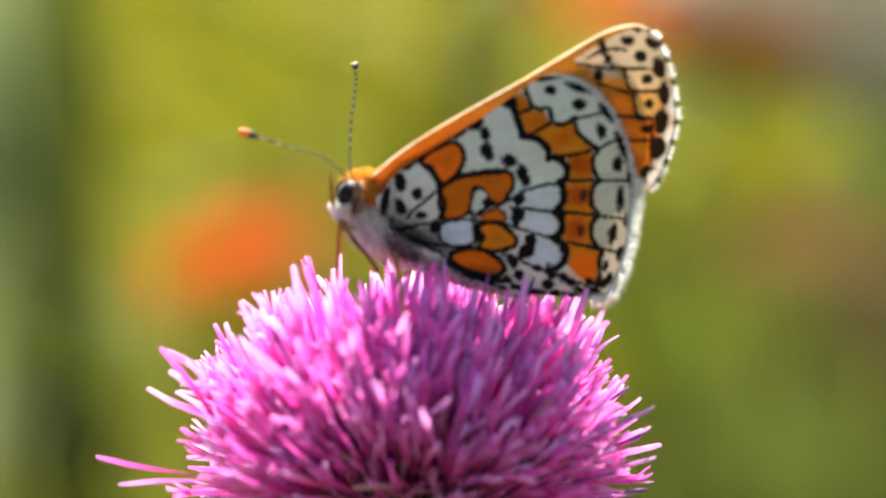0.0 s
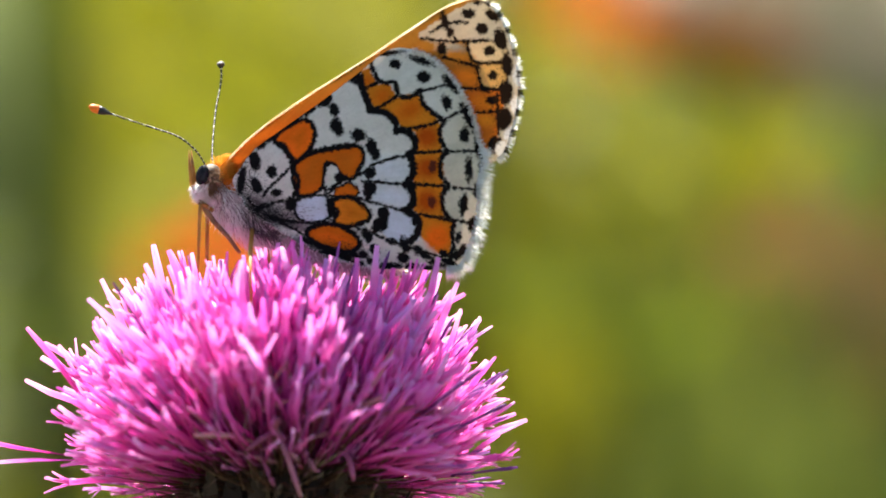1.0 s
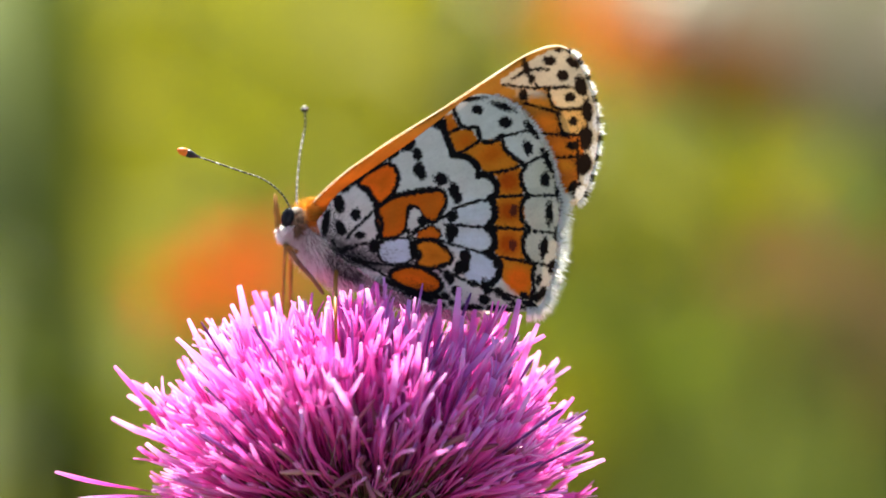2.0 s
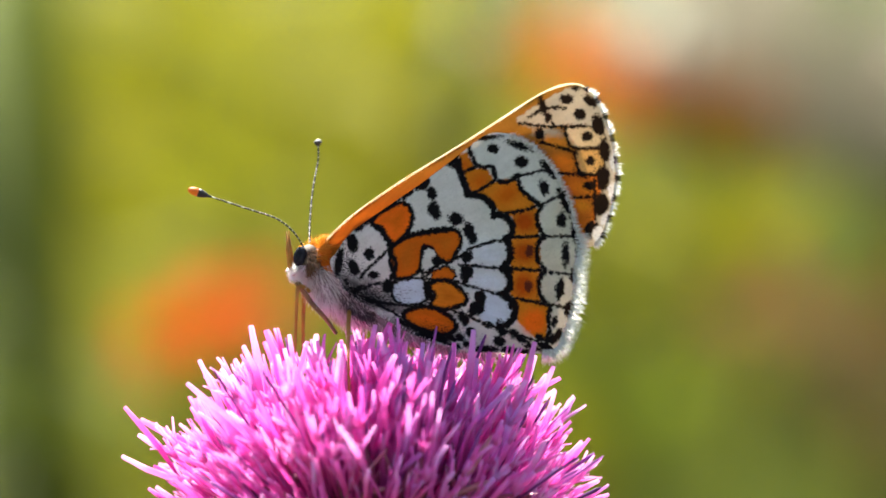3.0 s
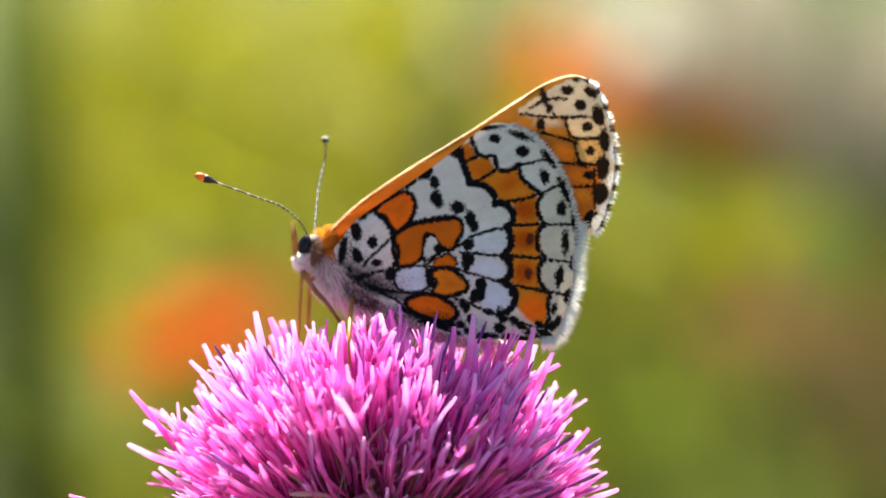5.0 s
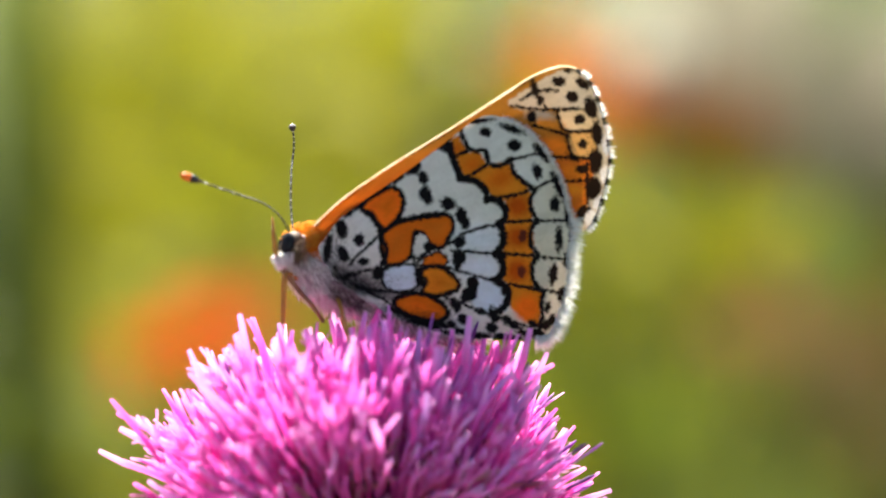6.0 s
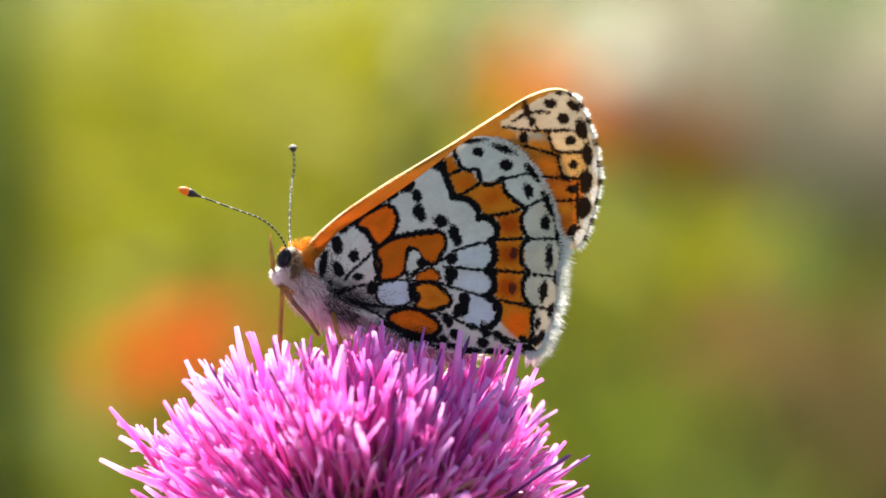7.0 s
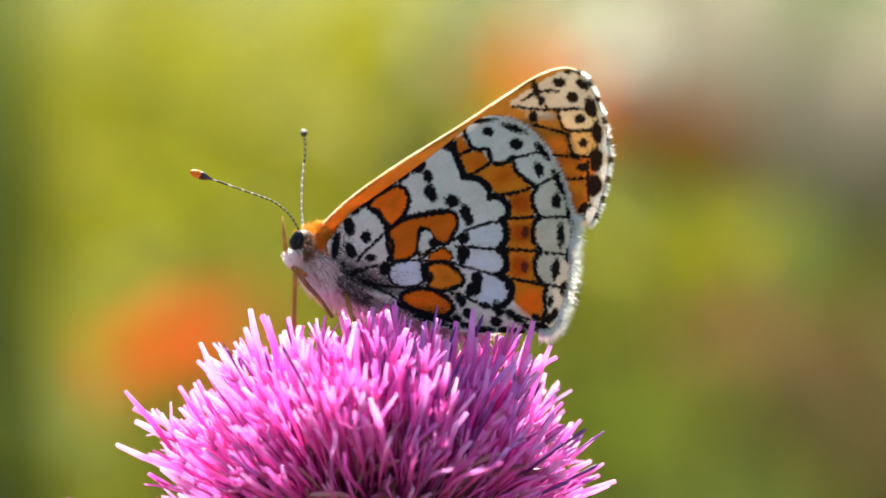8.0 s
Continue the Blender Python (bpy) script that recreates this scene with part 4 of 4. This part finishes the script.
def blade_data(root, height, lean, width, rng):
    """A grass blade: three-sided, tapering and bending over."""
    pts = [root + Vector((lean.x * s * s, lean.y * s * s, height * s)) for s in (0, 0.35, 0.7, 1.0)]
    return tube_data(pts, [width, width * 0.9, width * 0.6, width * 0.08], 3)


def tuft(kind, x, y, far, wide, high, count, rng, width=0.0022, lean=0.12):
    """A stand of grass whose blades cover a patch of the camera's view, so many units wide and high, at that distance.
    """
    c = beyond(x, y, far)
    unit = U * far / FAR
    items = []
    for _ in range(count):
        px, pz = rng.gauss(0, 0.36) * wide * unit, rng.gauss(0, 0.30) * high * unit
        bx, by = c.x + px, c.y + rng.uniform(-0.12, 0.12)
        top = max(0.03, c.z + pz - ground_z(bx, by)) * rng.uniform(0.95, 1.1)
        items.append(blade_data(Vector((bx, by, ground_z(bx, by) - 0.005)), top, Vector((rng.gauss(0, lean) * top, rng.gauss(0, lean) * top, 0)), width * rng.uniform(0.7, 1.4), rng))
    v, f = merged(items)
    return tagged(link_mesh("grass", v, f, GRASS[kind]), kind.replace("_", "-") + " meadow grass, out of focus", "grass", kind="stuff")


def leaf_mesh(mat, rng):
    """A broad leaf, 1 long, arched and folded along its rib, with a little thickness."""
    n, verts, faces = 7, [], []
    droop, fold = rng.uniform(0.1, 0.45), rng.uniform(0.1, 0.3)
    for i in range(n + 1):
        q = i / n
        w = 0.17 * math.sin(math.pi * q ** 0.8) ** 0.8 + 0.006
        y, z = q * (1 - 0.2 * droop), q * 0.5 - droop * q * q
        for x, lift in ((-w, fold * w), (0, 0), (w, fold * w)):
            verts.append((x, y, z + lift))
    m = len(verts)
    verts += [(x, y, z - 0.008) for x, y, z in verts]
    for i in range(n):
        for j in range(2):
            p = i * 3 + j
            q = (p, p + 1, p + 4, p + 3)
            faces += [q, tuple(e + m for e in q[::-1])]
        for p, q in ((i * 3, i * 3 + 3), (i * 3 + 5, i * 3 + 2)):
            faces.append((q, p, p + m, q + m))
    me = bpy.data.meshes.new("leaf")
    me.from_pydata(verts, [], faces)
    me.materials.append(mat)
    me.polygons.foreach_set("use_smooth", [True] * len(me.polygons))
    return me


LEAVES = {}


def weed(kind, x, y, far, wide, high, count, rng, size=0.045):
    """A broad-leaved meadow plant: a stem from the soil and leaves on it over a patch of the camera's view."""
    c = beyond(x, y, far)
    unit = U * far / FAR
    if kind not in LEAVES:
        LEAVES[kind] = [leaf_mesh(GRASS[kind], rng) for _ in range(4)]
    base = Vector((c.x, c.y, ground_z(c.x, c.y)))
    plant = tagged(new("meadow_plant"), "broad-leaved " + kind.replace("_", "-") + " meadow plant, out of focus", "plant", "meadow plants")
    plant.matrix_basis = Matrix.Translation(base)
    top = c - base + Vector((0, 0, 0.25 * high * unit))
    line = [Vector((0, 0, -0.005)), top * 0.35 + Vector((0.004, 0, 0)), top * 0.7 - Vector((0.003, 0, 0)), top]
    v, f = tube_data([Vector(q) for q in smooth_line(line, 12)], list(np.linspace(0.0022, 0.0009, 12)), 6)
    link_mesh("stem", v, f, STEM, plant)
    for k in range(count):
        h = max(0.02, (c - base).z + rng.gauss(0, 0.3) * high * unit)
        a = rng.uniform(0, 6.2832)
        reach = abs(rng.gauss(0, 0.32)) * wide * unit
        at = Vector((math.cos(a) * reach, math.sin(a) * 0.03, h))
        ob = new("leaf", LEAVES[kind][rng.randrange(4)])
        ob.parent = plant
        s = size * rng.uniform(0.6, 1.25)
        ob.matrix_basis = Matrix.Translation(at) @ pose(0, 0, 0, rng.gauss(15, 30), rng.gauss(0, 30), math.degrees(a) - 90) @ Matrix.Diagonal((s, s, s, 1))
    return plant


def bloom(name, label, x, y, far, size, mat, rng, petals=5, cup=1.25, face=35):
    """A far meadow flower: stem and broad petals round a cup."""
    c = beyond(x, y, far)
    unit = U * far / FAR
    r = size * unit
    base = Vector((c.x + rng.uniform(-0.01, 0.01), c.y, ground_z(c.x, c.y)))
    root = tagged(new(name), label, "flower", "meadow flowers")
    root.matrix_basis = Matrix.Translation(base)
    top = c - base
    nod = Matrix.Rotation(radians(face), 3, "X")
    line = smooth_line([Vector((0, 0, -0.005)), top * 0.5 + Vector((0.006, 0, 0)), top - Vector((0, 0, r * 0.5))], 10)
    v, f = tube_data([Vector(q) for q in line], [0.0016] * 10, 6)
    link_mesh("stem", v, f, STEM, root)
    for k in range(petals):
        a = 2 * math.pi * k / petals + rng.uniform(-0.2, 0.2)
        verts, faces = [], []
        n = 6
        for i in range(n + 1):
            s = i / n
            for j in range(n + 1):
                w = (j / n - 0.5) * 2
                half = 0.75 * math.sin(math.pi * (0.12 + 0.7 * s)) * 0.8
                ang = a + w * half
                rad = r * (0.08 + 0.95 * s * (1 - 0.12 * w * w))
                z = r * (-0.5 + cup * s ** 1.4 + 0.06 * math.sin(7 * w + k))
                verts.append(top + nod @ Vector((math.cos(ang) * rad, math.sin(ang) * rad, z)))
        m = len(verts)
        verts += [q + Vector((0, 0, 0.0006)) for q in verts]
        for i in range(n):
            for j in range(n):
                p = i * (n + 1) + j
                q = (p, p + 1, p + n + 2, p + n + 1)
                faces += [q, tuple(e + m for e in q[::-1])]
        for i in range(n):
            for p, q in ((i, i + 1), (n * (n + 1) + i, n * (n + 1) + i + 1), (i * (n + 1), (i + 1) * (n + 1)), (i * (n + 1) + n, (i + 1) * (n + 1) + n)):
                faces.append((p, q, q + m, p + m))
        link_mesh("petal", verts, faces, mat, root)
    return root


def make_meadow():
    rng = random.Random(77)
    # low cover everywhere in view
    items = []
    for _ in range(9000):
        far = rng.uniform(1.2, 6.0)
        x = rng.gauss(0, 0.16) * far
        y = far - 0.3
        h = rng.uniform(0.015, 0.05)
        items.append(blade_data(Vector((x, y, ground_z(x, y) - 0.004)), h, Vector((rng.gauss(0, 0.02), rng.gauss(0, 0.02), 0)), 0.0018, rng))
    v, f = merged(items)
    tagged(link_mesh("grass", v, f, GRASS["green"]), "low green meadow grass, out of focus", "grass", kind="stuff")
    # the meadow goes on all round
    for kind in ("olive", "green", "dark"):
        items = []
        for _ in range(6000):
            a, r = rng.uniform(0, 6.2832), 4.5 * math.sqrt(rng.random())
            x, y = r * math.cos(a), 0.8 + r * math.sin(a)
            if abs(x) < 0.22 + 0.12 * max(0.0, y) and -0.6 < y < 6.5:
                continue
            h = rng.uniform(0.05, 0.24)
            items.append(blade_data(Vector((x, y, ground_z(x, y) - 0.005)), h, Vector((rng.gauss(0, 0.2) * h, rng.gauss(0, 0.2) * h, 0)), 0.0024, rng))
        v, f = merged(items)
        tagged(link_mesh("grass", v, f, GRASS[kind]), "loose " + kind + " meadow grass round the thistle", "grass", kind="stuff")
    tuft("yellow_green", 640, 130, 2.30, 330, 420, 900, rng)
    tuft("yellow_green", 300, 240, 2.35, 420, 400, 350, rng)
    tuft("yellow_green", 190, 40, 2.4, 460, 260, 420, rng)
    tuft("olive", 300, 180, 2.15, 560, 500, 520, rng)
    tuft("olive", 500, 420, 2.05, 300, 200, 160, rng)
    tuft("green", 18, -300, 1.60, 36, 80, 24, rng, 0.0026, 0.012)
    tuft("pale", -75, 100, 1.75, 130, 500, 130, rng, 0.0026, 0.015)
    tuft("olive", 110, 540, 1.80, 320, 180, 200, rng)
    tuft("yellow_green", 190, 470, 1.95, 260, 160, 200, rng)
    tuft("yellow_green", 720, 60, 2.1, 120, 260, 160, rng)
    tuft("yellow_green", 880, 290, 2.04, 220, 100, 260, rng)
    tuft("pale", 775, -60, 1.95, 30, 120, 14, rng, 0.0022, 0.012)
    tuft("dry", 1290, 10, 2.5, 400, 260, 600, rng)
    tuft("dry", 1480, 120, 2.45, 360, 260, 600, rng)
    tuft("green", 1060, 330, 2.2, 400, 160, 500, rng)
    tuft("green", 1400, 420, 2.1, 360, 120, 300, rng)
    tuft("green", 980, 420, 2.05, 300, 200, 200, rng)
    tuft("yellow_green", 1190, 450, 2.0, 200, 140, 70, rng)
    tuft("olive", 890, 520, 1.95, 180, 100, 170, rng)
    tuft("olive", 930, 450, 2.0, 140, 100, 110, rng)
    tuft("yellow_green", 915, 640, 1.80, 150, 300, 110, rng)
    tuft("green", 1060, 720, 1.85, 360, 240, 200, rng)
    tuft("olive", 1250, 790, 1.8, 240, 120, 150, rng)
    tuft("green", 1300, 700, 1.85, 300, 160, 170, rng)
    tuft("green", 1320, 640, 1.95, 320, 260, 260, rng)
    tuft("olive", 60, 840, 1.60, 380, 130, 200, rng)
    tuft("olive", 10, 690, 1.68, 280, 240, 240, rng)
    tuft("pale", -100, 640, 1.62, 130, 300, 70, rng)
    tuft("green", 1290, 850, 1.66, 360, 120, 170, rng)
    tuft("rosy", 1410, 580, 1.95, 180, 100, 150, rng)
    tuft("brown", 1540, 660, 1.85, 180, 200, 220, rng)
    tuft("brown", 240, 770, 1.75, 110, 60, 60, rng)
    for kind, x, y, far, wide, high, count, size in (
            ("yellow_green", 640, 150, 1.95, 200, 220, 16, 0.05), ("yellow_green", 300, 110, 2.0, 220, 180, 12, 0.045), ("yellow_green", 290, 340, 1.85, 160, 140, 9, 0.04),
            ("yellow_green", 1210, 570, 1.75, 170, 170, 9, 0.045), ("yellow_green", 150, 300, 1.9, 120, 200, 7, 0.04),
            ("olive", 440, 430, 1.75, 160, 240, 9, 0.045), ("olive", 1060, 470, 1.8, 110, 200, 8, 0.04), ("green", 1080, 740, 1.65, 240, 160, 10, 0.045),
            ("green", 190, 790, 1.5, 140, 120, 8, 0.04), ("green", 60, 640, 1.6, 140, 160, 9, 0.04),
            ("brown", 1550, 720, 1.65, 110, 200, 9, 0.045), ("rosy", 1400, 630, 1.7, 130, 120, 7, 0.04), ("dark", 850, 70, 1.93, 40, 190, 12, 0.035), ("green", 1330, 430, 1.9, 200, 120, 8, 0.04), ("dark", 1480, 20, 2.0, 160, 70, 6, 0.045)):
        weed(kind, x, y, far, wide, high, count, rng, size)
    bloom("poppy", "orange-red poppy in the meadow, out of focus", 262, 690, 1.62, 92, POPPY, rng)
    bloom("poppy", "orange-red poppy in the meadow, out of focus", 335, 640, 1.64, 84, POPPY, rng)
    bloom("poppy", "pale orange poppy in the meadow, out of focus", 425, 600, 1.68, 70, SALMON, rng)
    bloom("poppy", "orange poppy before dry straw-coloured grass", 930, 165, 1.87, 90, AMBER_PETAL, rng)
    bloom("poppy", "orange poppy before dry straw-coloured grass", 1020, 220, 1.87, 80, AMBER_PETAL, rng)
    for x, y in ((1075, 225), (1150, 250), (1280, 275)):
        bloom("poppy", "withered rust-brown poppy before dry grass", x, y, 1.88, 74, RUSTY, rng)
    bloom("poppy", "withered rust-brown poppy before dry grass", 1235, 260, 1.88, 74, RUSTY, rng)
    # cream flowers added where only blurred bright spots of light show
    for x, y, far, size in ((-60, 585, 1.6, 16), (-50, 845, 1.6, 16), (930, 375, 1.85, 30), (785, 95, 1.9, 26)):
        bloom("glint_flower", "small cream flower added for a blurred bright spot among grass", x, y, far, size, PALE, rng, 9, 0.5, 65)
    bloom("glint_flower", "cream flower added for a blurred sun glint before dry grass", 1120, 95, 1.95, 58, PALE, rng, 9, 0.5, 65)


make_meadow()


# ---- what moves ----
def motions():
    walk(butterfly, [sway_row(r) for r in SWAY])
    walk(thistle, [sway_row(r) for r in SWAY])


motions()
